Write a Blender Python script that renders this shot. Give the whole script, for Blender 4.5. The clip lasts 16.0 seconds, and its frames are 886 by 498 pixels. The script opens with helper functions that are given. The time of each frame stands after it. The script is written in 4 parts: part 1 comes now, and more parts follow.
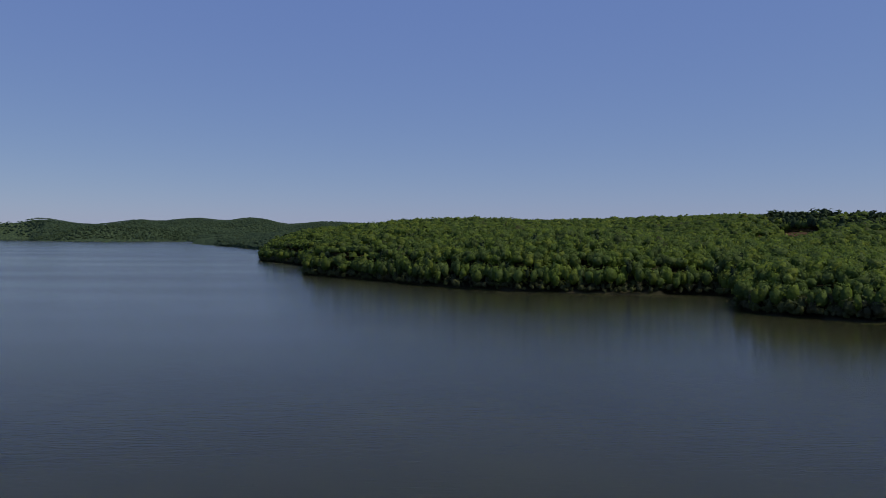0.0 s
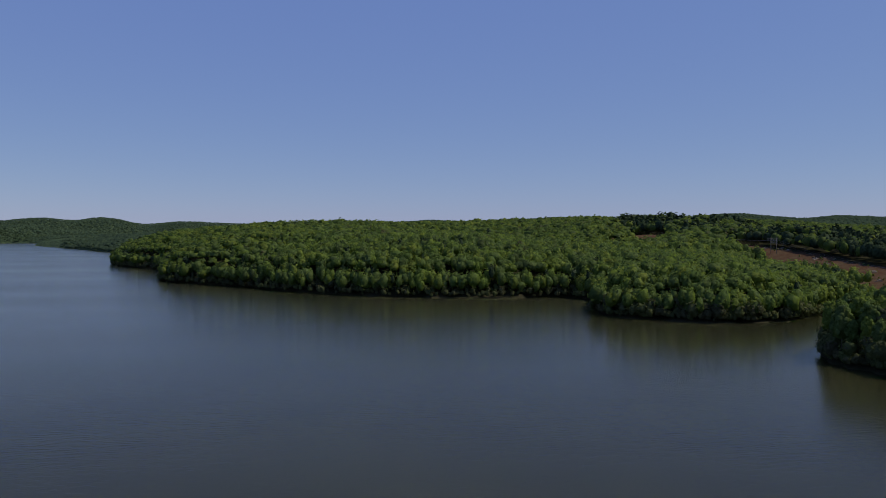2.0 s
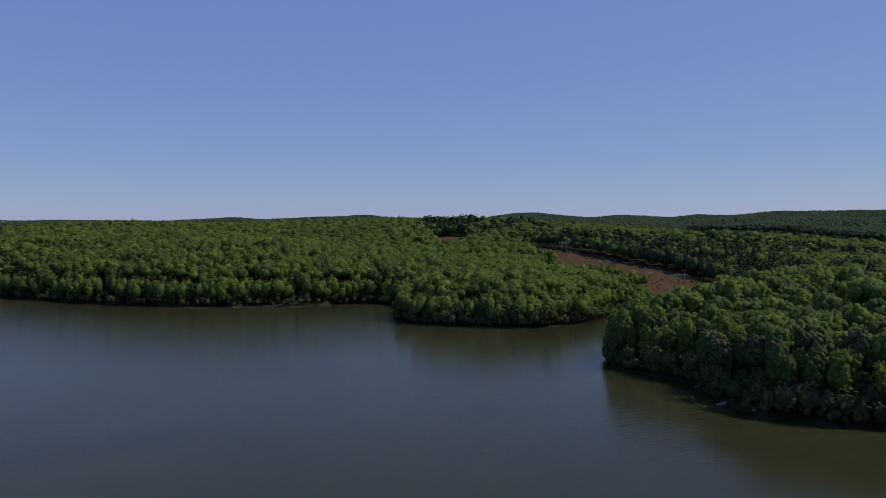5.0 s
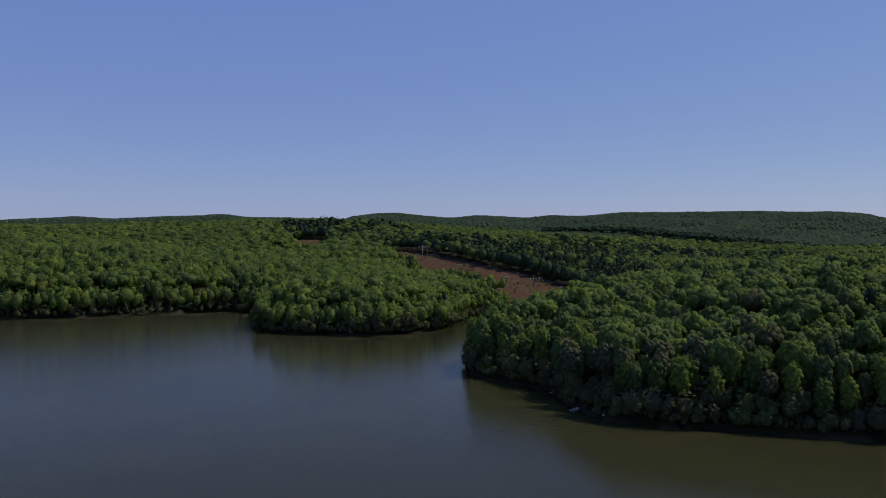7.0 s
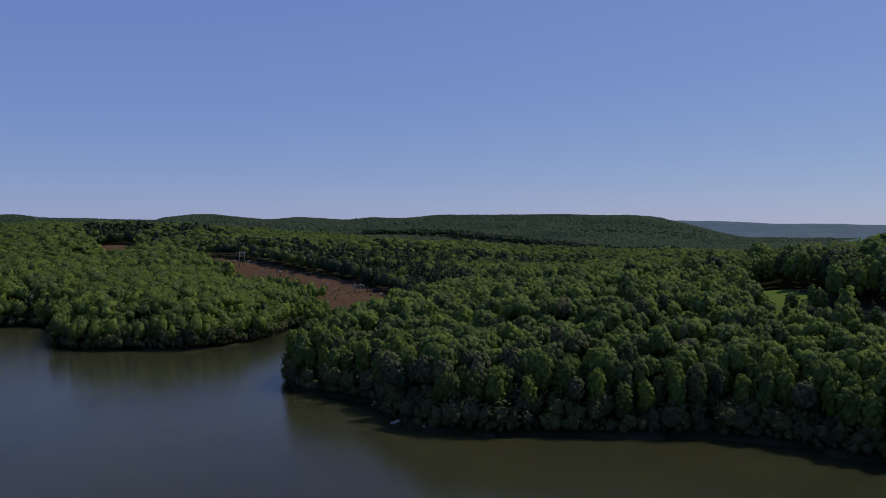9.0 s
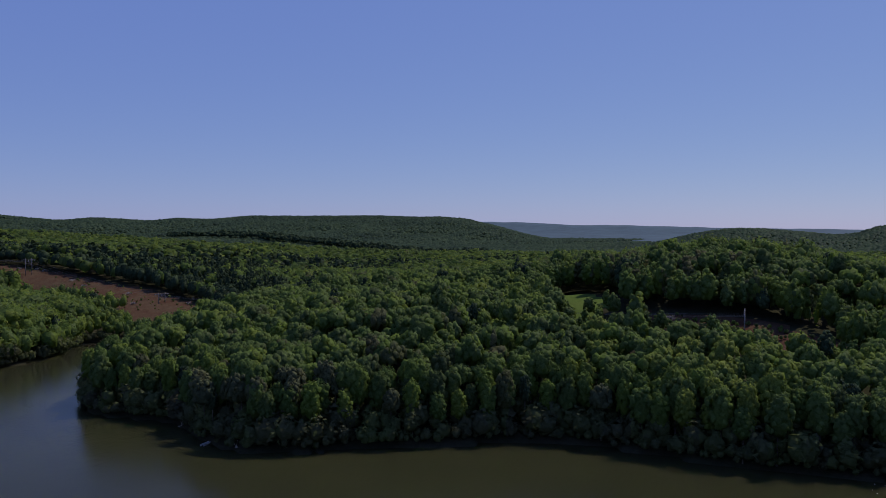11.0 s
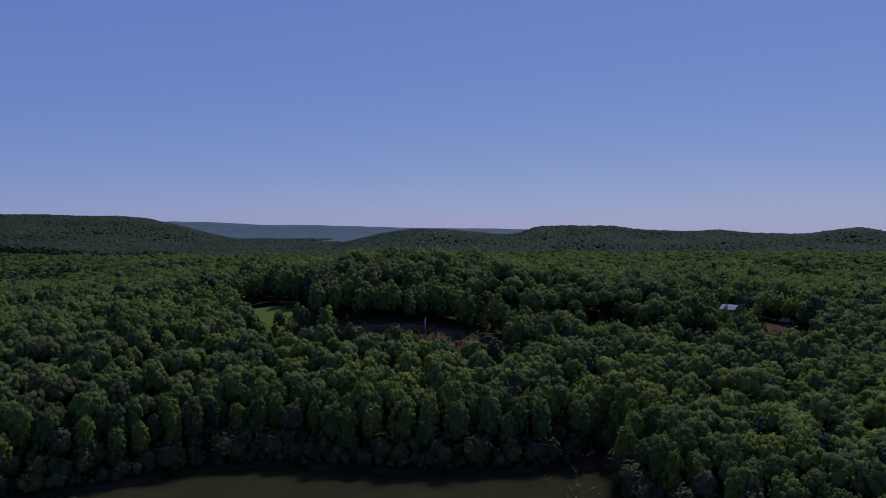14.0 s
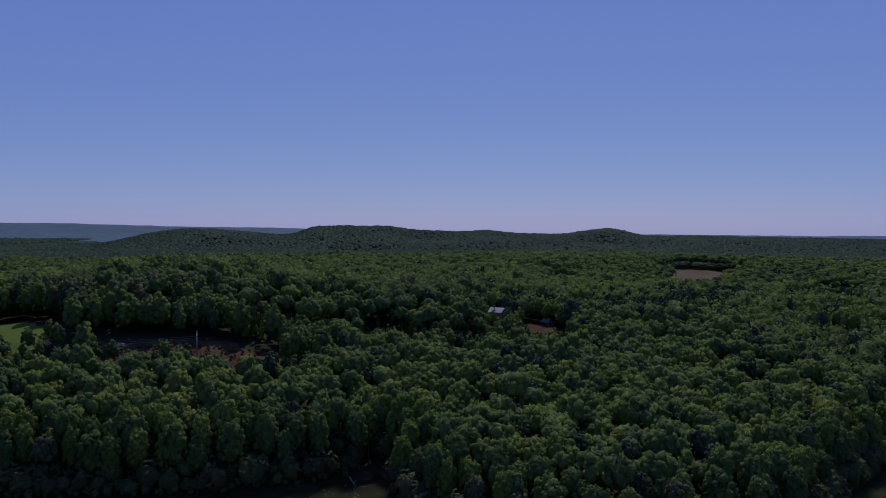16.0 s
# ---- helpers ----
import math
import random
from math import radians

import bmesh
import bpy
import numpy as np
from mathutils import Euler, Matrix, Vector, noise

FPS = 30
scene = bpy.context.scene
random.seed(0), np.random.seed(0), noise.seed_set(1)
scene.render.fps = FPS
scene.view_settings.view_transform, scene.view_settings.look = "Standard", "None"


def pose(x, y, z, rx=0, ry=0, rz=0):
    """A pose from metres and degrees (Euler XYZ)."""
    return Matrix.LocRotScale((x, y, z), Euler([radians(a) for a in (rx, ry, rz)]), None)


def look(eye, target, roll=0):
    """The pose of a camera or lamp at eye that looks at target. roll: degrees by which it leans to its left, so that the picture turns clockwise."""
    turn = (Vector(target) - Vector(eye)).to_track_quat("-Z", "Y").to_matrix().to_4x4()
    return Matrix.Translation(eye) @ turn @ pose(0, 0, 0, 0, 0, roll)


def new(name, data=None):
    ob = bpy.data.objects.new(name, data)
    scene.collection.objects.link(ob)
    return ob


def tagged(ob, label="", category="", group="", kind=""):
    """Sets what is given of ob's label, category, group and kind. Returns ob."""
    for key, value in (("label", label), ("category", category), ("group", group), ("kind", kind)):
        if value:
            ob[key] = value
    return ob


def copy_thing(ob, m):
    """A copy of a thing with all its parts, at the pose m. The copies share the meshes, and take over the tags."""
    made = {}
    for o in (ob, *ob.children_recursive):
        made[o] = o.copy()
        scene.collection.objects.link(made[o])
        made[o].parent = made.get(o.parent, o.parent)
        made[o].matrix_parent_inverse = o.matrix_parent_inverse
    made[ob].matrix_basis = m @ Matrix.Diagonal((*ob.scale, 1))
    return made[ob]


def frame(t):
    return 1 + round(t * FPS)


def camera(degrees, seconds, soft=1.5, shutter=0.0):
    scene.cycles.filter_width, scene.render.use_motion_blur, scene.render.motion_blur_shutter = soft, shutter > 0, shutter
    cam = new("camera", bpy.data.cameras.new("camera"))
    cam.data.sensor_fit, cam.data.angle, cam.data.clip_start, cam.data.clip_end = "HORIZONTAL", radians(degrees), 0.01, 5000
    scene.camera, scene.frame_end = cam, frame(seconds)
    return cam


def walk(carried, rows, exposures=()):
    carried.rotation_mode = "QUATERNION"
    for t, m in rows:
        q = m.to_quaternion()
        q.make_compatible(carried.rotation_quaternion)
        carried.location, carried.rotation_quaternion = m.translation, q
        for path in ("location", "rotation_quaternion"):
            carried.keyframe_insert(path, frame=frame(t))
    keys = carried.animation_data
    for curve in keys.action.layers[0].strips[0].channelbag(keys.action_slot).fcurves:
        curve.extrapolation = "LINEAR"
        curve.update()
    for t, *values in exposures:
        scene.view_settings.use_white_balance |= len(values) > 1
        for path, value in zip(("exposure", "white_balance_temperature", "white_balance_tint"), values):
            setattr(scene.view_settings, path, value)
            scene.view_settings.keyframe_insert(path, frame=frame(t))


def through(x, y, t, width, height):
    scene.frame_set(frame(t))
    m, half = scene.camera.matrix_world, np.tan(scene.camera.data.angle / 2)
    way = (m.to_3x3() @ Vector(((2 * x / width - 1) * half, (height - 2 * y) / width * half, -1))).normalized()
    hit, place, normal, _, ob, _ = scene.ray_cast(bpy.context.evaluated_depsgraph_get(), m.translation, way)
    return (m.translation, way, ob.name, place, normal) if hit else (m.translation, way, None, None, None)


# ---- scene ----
cam = camera(58.18, 16.0, soft=0.9)
# seconds, eye, target, roll: a drone climbing from 43 m to 77 m over the lake while it turns to its right
PATH = [
    (0, (0.00, 0.00, 42.29), (-0.00, 299.94, 36.19), 0.15),
    (0.5, (0.13, 0.16, 43.41), (11.57, 299.88, 37.01), 0.12),
    (1, (0.25, 0.34, 44.54), (24.59, 299.28, 38.13), 0.10),
    (1.5, (0.34, 0.52, 45.67), (37.55, 298.14, 39.36), 0.07),
    (2, (0.40, 0.72, 46.80), (50.62, 296.42, 40.48), 0.01),
    (2.5, (0.44, 0.90, 47.93), (62.73, 294.29, 41.43), -0.01),
    (3, (0.48, 1.06, 49.06), (73.46, 291.97, 42.32), -0.02),
    (3.5, (0.52, 1.18, 50.20), (85.09, 288.93, 43.12), -0.02),
    (4, (0.54, 1.30, 51.35), (97.63, 285.06, 44.06), -0.01),
    (4.5, (0.56, 1.41, 52.50), (109.29, 280.91, 45.06), -0.00),
    (5, (0.58, 1.52, 53.65), (120.44, 276.43, 46.09), 0.01),
    (5.5, (0.60, 1.62, 54.80), (131.42, 271.49, 47.13), 0.02),
    (6, (0.65, 1.71, 55.94), (142.56, 265.91, 48.18), 0.03),
    (6.5, (0.73, 1.79, 57.06), (154.16, 259.46, 49.22), 0.03),
    (7, (0.84, 1.85, 58.16), (166.48, 251.85, 50.30), 0.03),
    (7.5, (0.98, 1.92, 59.23), (179.61, 242.82, 51.58), 0.04),
    (8, (1.11, 2.03, 60.28), (193.04, 232.48, 52.65), 0.05),
    (8.5, (1.20, 2.18, 61.31), (205.99, 221.28, 53.78), 0.06),
    (9, (1.26, 2.36, 62.32), (218.38, 209.26, 54.92), 0.08),
    (9.5, (1.30, 2.55, 63.33), (230.09, 196.47, 56.05), 0.09),
    (10, (1.34, 2.73, 64.33), (241.04, 182.98, 57.15), 0.11),
    (10.5, (1.36, 2.90, 65.35), (251.18, 168.86, 58.20), 0.11),
    (11, (1.40, 3.05, 66.38), (260.43, 154.21, 59.17), 0.08),
    (11.5, (1.44, 3.15, 67.43), (268.99, 138.66, 60.08), 0.01),
    (12, (1.49, 3.20, 68.49), (277.07, 121.53, 61.13), -0.03),
    (12.5, (1.52, 3.19, 69.57), (283.84, 104.39, 62.11), -0.05),
    (13, (1.56, 3.13, 70.68), (289.62, 86.60, 63.30), -0.05),
    (13.5, (1.60, 3.03, 71.79), (294.52, 67.40, 64.38), -0.03),
    (14, (1.65, 2.92, 72.93), (298.47, 45.85, 65.32), -0.00),
    (14.5, (1.70, 2.84, 74.07), (300.87, 23.79, 66.41), 0.02),
    (15, (1.75, 2.81, 75.22), (301.65, 2.56, 67.41), 0.05),
    (15.5, (1.80, 2.81, 76.38), (301.02, -17.35, 68.37), 0.12),
    (16, (1.87, 2.83, 77.54), (299.05, -37.35, 69.45), 0.15),
]
walk(cam, [(t, look(e, g, r)) for t, e, g, r in PATH], [(0, 0.08, 7450, 8), (4, 0.24, 7350, 10), (8, 0.18, 7050, 13), (12.5, -0.02, 6400, 22), (16, -0.25, 5950, 26)])

# ---- sky and sun ----
SUN_BEARING, SUN_HEIGHT = 107.0, 53.0      # degrees clockwise from +y, and above the horizon
world = bpy.data.worlds.new("sky")
scene.world = world
world.use_nodes = True
wn, wl = world.node_tree.nodes, world.node_tree.links
sky = wn.new("ShaderNodeTexSky")
sky.sky_type = 'NISHITA'
sky.sun_disc = False
sky.sun_elevation = radians(SUN_HEIGHT)
sky.sun_rotation = radians(SUN_BEARING)
sky.altitude = 1500
sky.air_density = 1.0
sky.dust_density = 0.8
sky.ozone_density = 6.0
wn["Background"].inputs["Strength"].default_value = 0.065
# the clear air is thicker and bluer than the model's: its colour is evened out by a constant share of blue
tint, air = wn.new("ShaderNodeMix"), wn.new("ShaderNodeMix")
for node, mode, colour in ((tint, 'MULTIPLY', (0.60, 0.535, 0.27)), (air, 'ADD', (1.02, 1.87, 6.4))):
    node.data_type, node.blend_type = 'RGBA', mode
    node.inputs[0].default_value = 1.0
    node.inputs[7].default_value = (*colour, 1)
wl.new(sky.outputs["Color"], tint.inputs[6])
wl.new(tint.outputs[2], air.inputs[6])
wl.new(air.outputs[2], wn["Background"].inputs["Color"])
sun = new("sun", bpy.data.lights.new("sun", "SUN"))
sun.data.energy, sun.data.angle, sun.data.color = 2.65, radians(0.5), (1.0, 0.95, 0.86)
sb, sh = radians(SUN_BEARING), radians(SUN_HEIGHT)
sun.matrix_world = look((600 * math.sin(sb) * math.cos(sh), 600 * math.cos(sb) * math.cos(sh), 600 * math.sin(sh)), (0, 0, 0))


# ---- materials ----
def material(name):
    m = bpy.data.materials.new(name)
    m.use_nodes = True
    return m, m.node_tree.nodes, m.node_tree.links


def ramp_node(nodes, stops):
    r = nodes.new("ShaderNodeValToRGB")
    el = r.color_ramp.elements
    el[0].position, el[0].color = stops[0][0], (*stops[0][1], 1)
    el[1].position, el[1].color = stops[-1][0], (*stops[-1][1], 1)
    for p, c in stops[1:-1]:
        e = el.new(p)
        e.color = (*c, 1)
    return r


def noise_node(nodes, links, vector, scale, detail=4.0, rough=0.55):
    n = nodes.new("ShaderNodeTexNoise")
    n.inputs["Scale"].default_value = scale
    n.inputs["Detail"].default_value = detail
    n.inputs["Roughness"].default_value = rough
    links.new(vector, n.inputs["Vector"])
    return n


def mix_node(nodes, links, a, b, fac, mode='MIX'):
    n = nodes.new("ShaderNodeMix")
    n.data_type, n.blend_type = 'RGBA', mode
    for sock, v in ((n.inputs[0], fac), (n.inputs[6], a), (n.inputs[7], b)):
        if hasattr(v, "is_output"):
            links.new(v, sock)
        else:
            sock.default_value = v if isinstance(v, float) else (*v, 1)
    return n.outputs[2]


def leaf_material(name, stops, cell=0.15, patch=0.012, through=0.5, single=False, even=1.0):
    """Foliage: a colour for each tree, a drift over the wood, and a change from clump to clump."""
    m, n, l = material(name)
    n.remove(n["Principled BSDF"])
    geo = n.new("ShaderNodeNewGeometry")
    if single:
        own = n.new("ShaderNodeObjectInfo").outputs["Random"]
    else:
        flat = n.new("ShaderNodeVectorMath")
        flat.operation = 'MULTIPLY'
        flat.inputs[1].default_value = (1, 1, 0)
        l.new(geo.outputs["Position"], flat.inputs[0])
        v = n.new("ShaderNodeTexVoronoi")
        v.inputs["Scale"].default_value = cell
        l.new(flat.outputs[0], v.inputs["Vector"])
        sep = n.new("ShaderNodeSeparateColor")
        l.new(v.outputs["Color"], sep.inputs[0])
        own = sep.outputs[0]
    drift = noise_node(n, l, geo.outputs["Position"], patch, 3.0)
    a = n.new("ShaderNodeMath")
    a.operation = 'MULTIPLY_ADD'
    a.inputs[1].default_value = 0.3 + 0.5 * even
    l.new(own, a.inputs[0])
    b = n.new("ShaderNodeMath")
    b.operation = 'MULTIPLY_ADD'
    b.inputs[1].default_value, b.inputs[2].default_value = 0.95, -0.35
    l.new(drift.outputs["Fac"], b.inputs[0])
    l.new(b.outputs[0], a.inputs[2])
    r = ramp_node(n, stops)
    l.new(a.outputs[0], r.inputs[0])
    clump = n.new("ShaderNodeMath")
    clump.operation = 'MULTIPLY_ADD'
    clump.inputs[1].default_value, clump.inputs[2].default_value = 0.26 * even, 1.0 - 0.13 * even
    l.new(geo.outputs["Random Per Island"], clump.inputs[0])
    grain = n.new("ShaderNodeMapRange")
    grain.inputs[1].default_value, grain.inputs[2].default_value = 0.3, 0.7
    grain.inputs[3].default_value, grain.inputs[4].default_value = 1 - 0.2 * even, 1 + 0.2 * even
    l.new(noise_node(n, l, geo.outputs["Position"], 0.8, 3.0, 0.7).outputs["Fac"], grain.inputs[0])
    both = n.new("ShaderNodeMath")
    both.operation = 'MULTIPLY'
    l.new(clump.outputs[0], both.inputs[0])
    l.new(grain.outputs[0], both.inputs[1])
    col = n.new("ShaderNodeVectorMath")
    col.operation = 'SCALE'
    l.new(r.outputs[0], col.inputs[0])
    l.new(both.outputs[0], col.inputs["Scale"])
    tufts = n.new("ShaderNodeBump")
    tufts.inputs["Strength"].default_value, tufts.inputs["Distance"].default_value = 0.8 * even, 1.3
    l.new(noise_node(n, l, geo.outputs["Position"], 0.55, 2.5, 0.6).outputs["Fac"], tufts.inputs["Height"])
    dif, tra, mix = n.new("ShaderNodeBsdfDiffuse"), n.new("ShaderNodeBsdfTranslucent"), n.new("ShaderNodeMixShader")
    glo, mix2 = n.new("ShaderNodeBsdfGlossy"), n.new("ShaderNodeMixShader")
    glo.inputs["Roughness"].default_value = 0.5
    glo.inputs["Color"].default_value = (0.9, 0.95, 1, 1)
    mix.inputs[0].default_value, mix2.inputs[0].default_value = through, 0.004
    l.new(tufts.outputs[0], dif.inputs["Normal"])
    l.new(col.outputs[0], dif.inputs["Color"])
    l.new(col.outputs[0], tra.inputs["Color"])
    l.new(dif.outputs[0], mix.inputs[1])
    l.new(tra.outputs[0], mix.inputs[2])
    l.new(mix.outputs[0], mix2.inputs[1])
    l.new(glo.outputs[0], mix2.inputs[2])
    l.new(mix2.outputs[0], n["Material Output"].inputs["Surface"])
    return m


BROAD = [(0.0, (0.116, 0.120, 0.054)), (0.10, (0.082, 0.116, 0.042)), (0.30, (0.098, 0.158, 0.038)), (0.50, (0.120, 0.174, 0.054)),
         (0.70, (0.132, 0.200, 0.038)), (1.0, (0.182, 0.230, 0.046))]
LEAF = leaf_material("broad_leaves", BROAD)
LEAF_OWN = leaf_material("broad_leaves_single_tree", BROAD, single=True)
# brush leaves painted darker, for the shade at the foot of the trees
SHADED_LEAF = leaf_material("shade_darkened_leaves", [(0.0, (0.080, 0.080, 0.046)), (1.0, (0.106, 0.136, 0.046))], through=0.4)
# distance haze and crown self-shade are put into these darker, bluer greens
FAR_LEAF = leaf_material("hazy_distant_leaves", [(0.0, (0.036, 0.060, 0.044)), (0.3, (0.054, 0.090, 0.056)), (1.0, (0.096, 0.142, 0.076))], cell=0.07, patch=0.004, even=0.5)
# broad leaves a tenth darker, for self-shade that the simpler hill crowns lack
MID_LEAF = leaf_material("darkened_hill_leaves", [(t, tuple(0.9 * v for v in c)) for t, c in BROAD])
BROWN_LEAF = leaf_material("brownish_leaves", [(0.0, (0.058, 0.070, 0.034)), (1.0, (0.084, 0.090, 0.040))], single=True, through=0.15)
NEEDLE = leaf_material("pine_needles", [(0.0, (0.022, 0.040, 0.021)), (1.0, (0.042, 0.064, 0.030))], through=0.12)


def simple(name, a, b, scale, rough=0.8, metal=0.0, bump=0.0, fine=None):
    """A surface of two colours in patches of the given scale, with grain and relief."""
    m, n, l = material(name)
    geo = n.new("ShaderNodeNewGeometry")
    big = noise_node(n, l, geo.outputs["Position"], scale, 5.0)
    small = noise_node(n, l, geo.outputs["Position"], fine or scale * 9, 4.0)
    r = ramp_node(n, [(0.3, a), (0.7, b)])
    l.new(big.outputs["Fac"], r.inputs[0])
    grain = ramp_node(n, [(0.3, (0.7, 0.7, 0.7)), (0.7, (1.0, 1.0, 1.0))])
    l.new(small.outputs["Fac"], grain.inputs[0])
    bs = n["Principled BSDF"]
    l.new(mix_node(n, l, r.outputs[0], grain.outputs[0], 1.0, 'MULTIPLY'), bs.inputs["Base Color"])
    bs.inputs["Roughness"].default_value, bs.inputs["Metallic"].default_value = rough, metal
    bs.inputs["Specular IOR Level"].default_value = 0.0 if rough > 0.75 else 0.5
    if bump:
        bn = n.new("ShaderNodeBump")
        bn.inputs["Strength"].default_value, bn.inputs["Distance"].default_value = bump, 1.0
        l.new(small.outputs["Fac"], bn.inputs["Height"])
        l.new(bn.outputs[0], bs.inputs["Normal"])
    return m


BARK = simple("bark", (0.10, 0.085, 0.065), (0.20, 0.18, 0.15), 1.2)
FLOOR = simple("forest_floor", (0.034, 0.038, 0.020), (0.052, 0.048, 0.030), 0.05, bump=0.3, fine=0.6)
CLAY = simple("cleared_clay", (0.084, 0.041, 0.026), (0.106, 0.076, 0.046), 0.11, bump=0.6, fine=0.45)
GRASS = simple("meadow_grass", (0.085, 0.140, 0.030), (0.120, 0.165, 0.040), 0.06, fine=1.4)
# haze blue is painted into this ground to match the distant leaves
CANOPY = simple("hazy_far_canopy", (0.040, 0.066, 0.042), (0.076, 0.114, 0.060), 0.05, rough=1.0)
cn, cl = CANOPY.node_tree.nodes, CANOPY.node_tree.links
tops = cn.new("ShaderNodeTexVoronoi")
tops.inputs["Scale"].default_value = 0.07
cl.new(cn["Geometry"].outputs["Position"], tops.inputs["Vector"])
relief = cn.new("ShaderNodeBump")
relief.invert = True
relief.inputs["Strength"].default_value, relief.inputs["Distance"].default_value = 1.0, 9.0
cl.new(tops.outputs["Distance"], relief.inputs["Height"])
cl.new(relief.outputs[0], cn["Principled BSDF"].inputs["Normal"])
STRAW = simple("dry_field", (0.105, 0.092, 0.056), (0.150, 0.120, 0.078), 0.03, fine=0.5)


def water_material():
    m, n, l = material("lake_water")
    geo = n.new("ShaderNodeNewGeometry")
    bs = n["Principled BSDF"]
    bs.inputs["IOR"].default_value = 1.333
    bs.inputs["Specular IOR Level"].default_value = 0.165
    # the murk scatters light on over some metres, which softens the shade of the trees on it
    bs.subsurface_method = 'BURLEY'
    bs.inputs["Subsurface Weight"].default_value = 1.0
    bs.inputs["Subsurface Radius"].default_value = (5.0, 6.0, 4.0)
    bs.inputs["Subsurface Scale"].default_value = 1.0
    murk = ramp_node(n, [(0.35, (0.026, 0.028, 0.0125)), (0.65, (0.033, 0.035, 0.015))])
    l.new(noise_node(n, l, geo.outputs["Position"], 0.01, 3.0).outputs["Fac"], murk.inputs[0])
    l.new(murk.outputs[0], bs.inputs["Base Color"])
    turn = n.new("ShaderNodeMapping")
    turn.inputs["Rotation"].default_value = (0, 0, radians(-20))
    turn.inputs["Scale"].default_value = (0.22, 1.0, 1.0)
    l.new(geo.outputs["Position"], turn.inputs["Vector"])
    ripple = noise_node(n, l, turn.outputs[0], 0.9, 3.0, 0.6)
    wind = noise_node(n, l, turn.outputs[0], 0.006, 1.5)
    gust = n.new("ShaderNodeMapRange")
    gust.inputs[1].default_value, gust.inputs[2].default_value = 0.35, 0.65
    gust.inputs[3].default_value, gust.inputs[4].default_value = 0.13, 0.20
    l.new(wind.outputs["Fac"], gust.inputs[0])
    l.new(gust.outputs[0], bs.inputs["Roughness"])
    bn = n.new("ShaderNodeBump")
    bn.inputs["Strength"].default_value, bn.inputs["Distance"].default_value = 0.24, 0.28
    l.new(ripple.outputs["Fac"], bn.inputs["Height"])
    l.new(bn.outputs[0], bs.inputs["Normal"])
    return m


WATER = water_material()

# ---- the lie of the land ----
# shoreline of the lake, clockwise: the far north-west arm, the wooded points in front, and the arm behind the camera
SHORE_NORTH = [(-2800, 3950), (-2420, 4220), (-2190, 4290), (-2085, 4010), (-1960, 3800), (-1734, 3579), (-1500, 3620), (-1258, 3668), (-1120, 3560), (-990, 3200),
               (-935, 2960), (-800, 2680), (-650, 2387), (-504, 2066), (-442, 1936), (-385, 1760), (-345, 1520), (-290, 1270),
               (-270, 1190), (-220, 1093), (-179, 1021), (-160, 930), (-146, 830), (-137, 792), (-97, 744), (-51, 686), (-11, 629),
               (48, 577), (86, 562), (124, 552), (162, 548), (186, 540), (192, 505), (172, 465)]
SHORE_EAST = [(164, 447), (163, 428), (168, 412), (180, 400), (195, 385), (211, 378), (233, 377), (259, 385), (283, 404), (297, 414),
              (306, 400), (296, 370), (265, 330), (225, 300), (200, 285), (190, 271), (183, 256), (184, 243), (187, 230), (188, 220),
              (185, 211), (179, 200), (175, 187), (174, 173), (181, 159), (194, 146), (205, 131), (219, 116), (230, 102), (234, 86),
              (233, 66), (233, 45), (236, 28), (240, 10), (245, -5), (247, -10), (242, -12.5), (232, -13), (220, -15)]
SHORE_SOUTH = [(196, -22), (174, -44), (168, -78), (180, -112), (202, -133), (228, -165), (262, -205), (330, -270), (430, -420),
               (500, -800), (300, -1500), (-500, -2000), (-2500, -1400), (-3700, 400), (-3800, 2000), (-3500, 2900)]


def rounded(points, steps=4):
    """A closed smooth line through the points."""
    p = np.array(points, float)
    a, b, c, d = np.roll(p, 1, 0), p, np.roll(p, -1, 0), np.roll(p, -2, 0)
    out = []
    for u in np.arange(steps) / steps:
        out.append(0.5 * (2 * b + (c - a) * u + (2 * a - 5 * b + 4 * c - d) * u * u + (3 * b - a - 3 * c + d) * u ** 3))
    return np.stack(out, 1).reshape(-1, 2)


LAKE = rounded(SHORE_NORTH + SHORE_EAST + SHORE_SOUTH, 3)


def inland(x, y):
    """Metres from the shoreline, negative over the lake."""
    x, y = np.asarray(x, float), np.asarray(y, float)
    best, inside = np.full(x.shape, 1e18), np.zeros(x.shape, bool)
    for (ax, ay), (bx, by) in zip(LAKE, np.roll(LAKE, -1, 0)):
        dx, dy = bx - ax, by - ay
        u = np.clip(((x - ax) * dx + (y - ay) * dy) / (dx * dx + dy * dy), 0, 1)
        best = np.minimum(best, (x - ax - u * dx) ** 2 + (y - ay - u * dy) ** 2)
        if dy:
            inside ^= ((ay > y) != (by > y)) & (x < dx * (y - ay) / dy + ax)
    return np.where(inside, -1, 1) * np.sqrt(best)


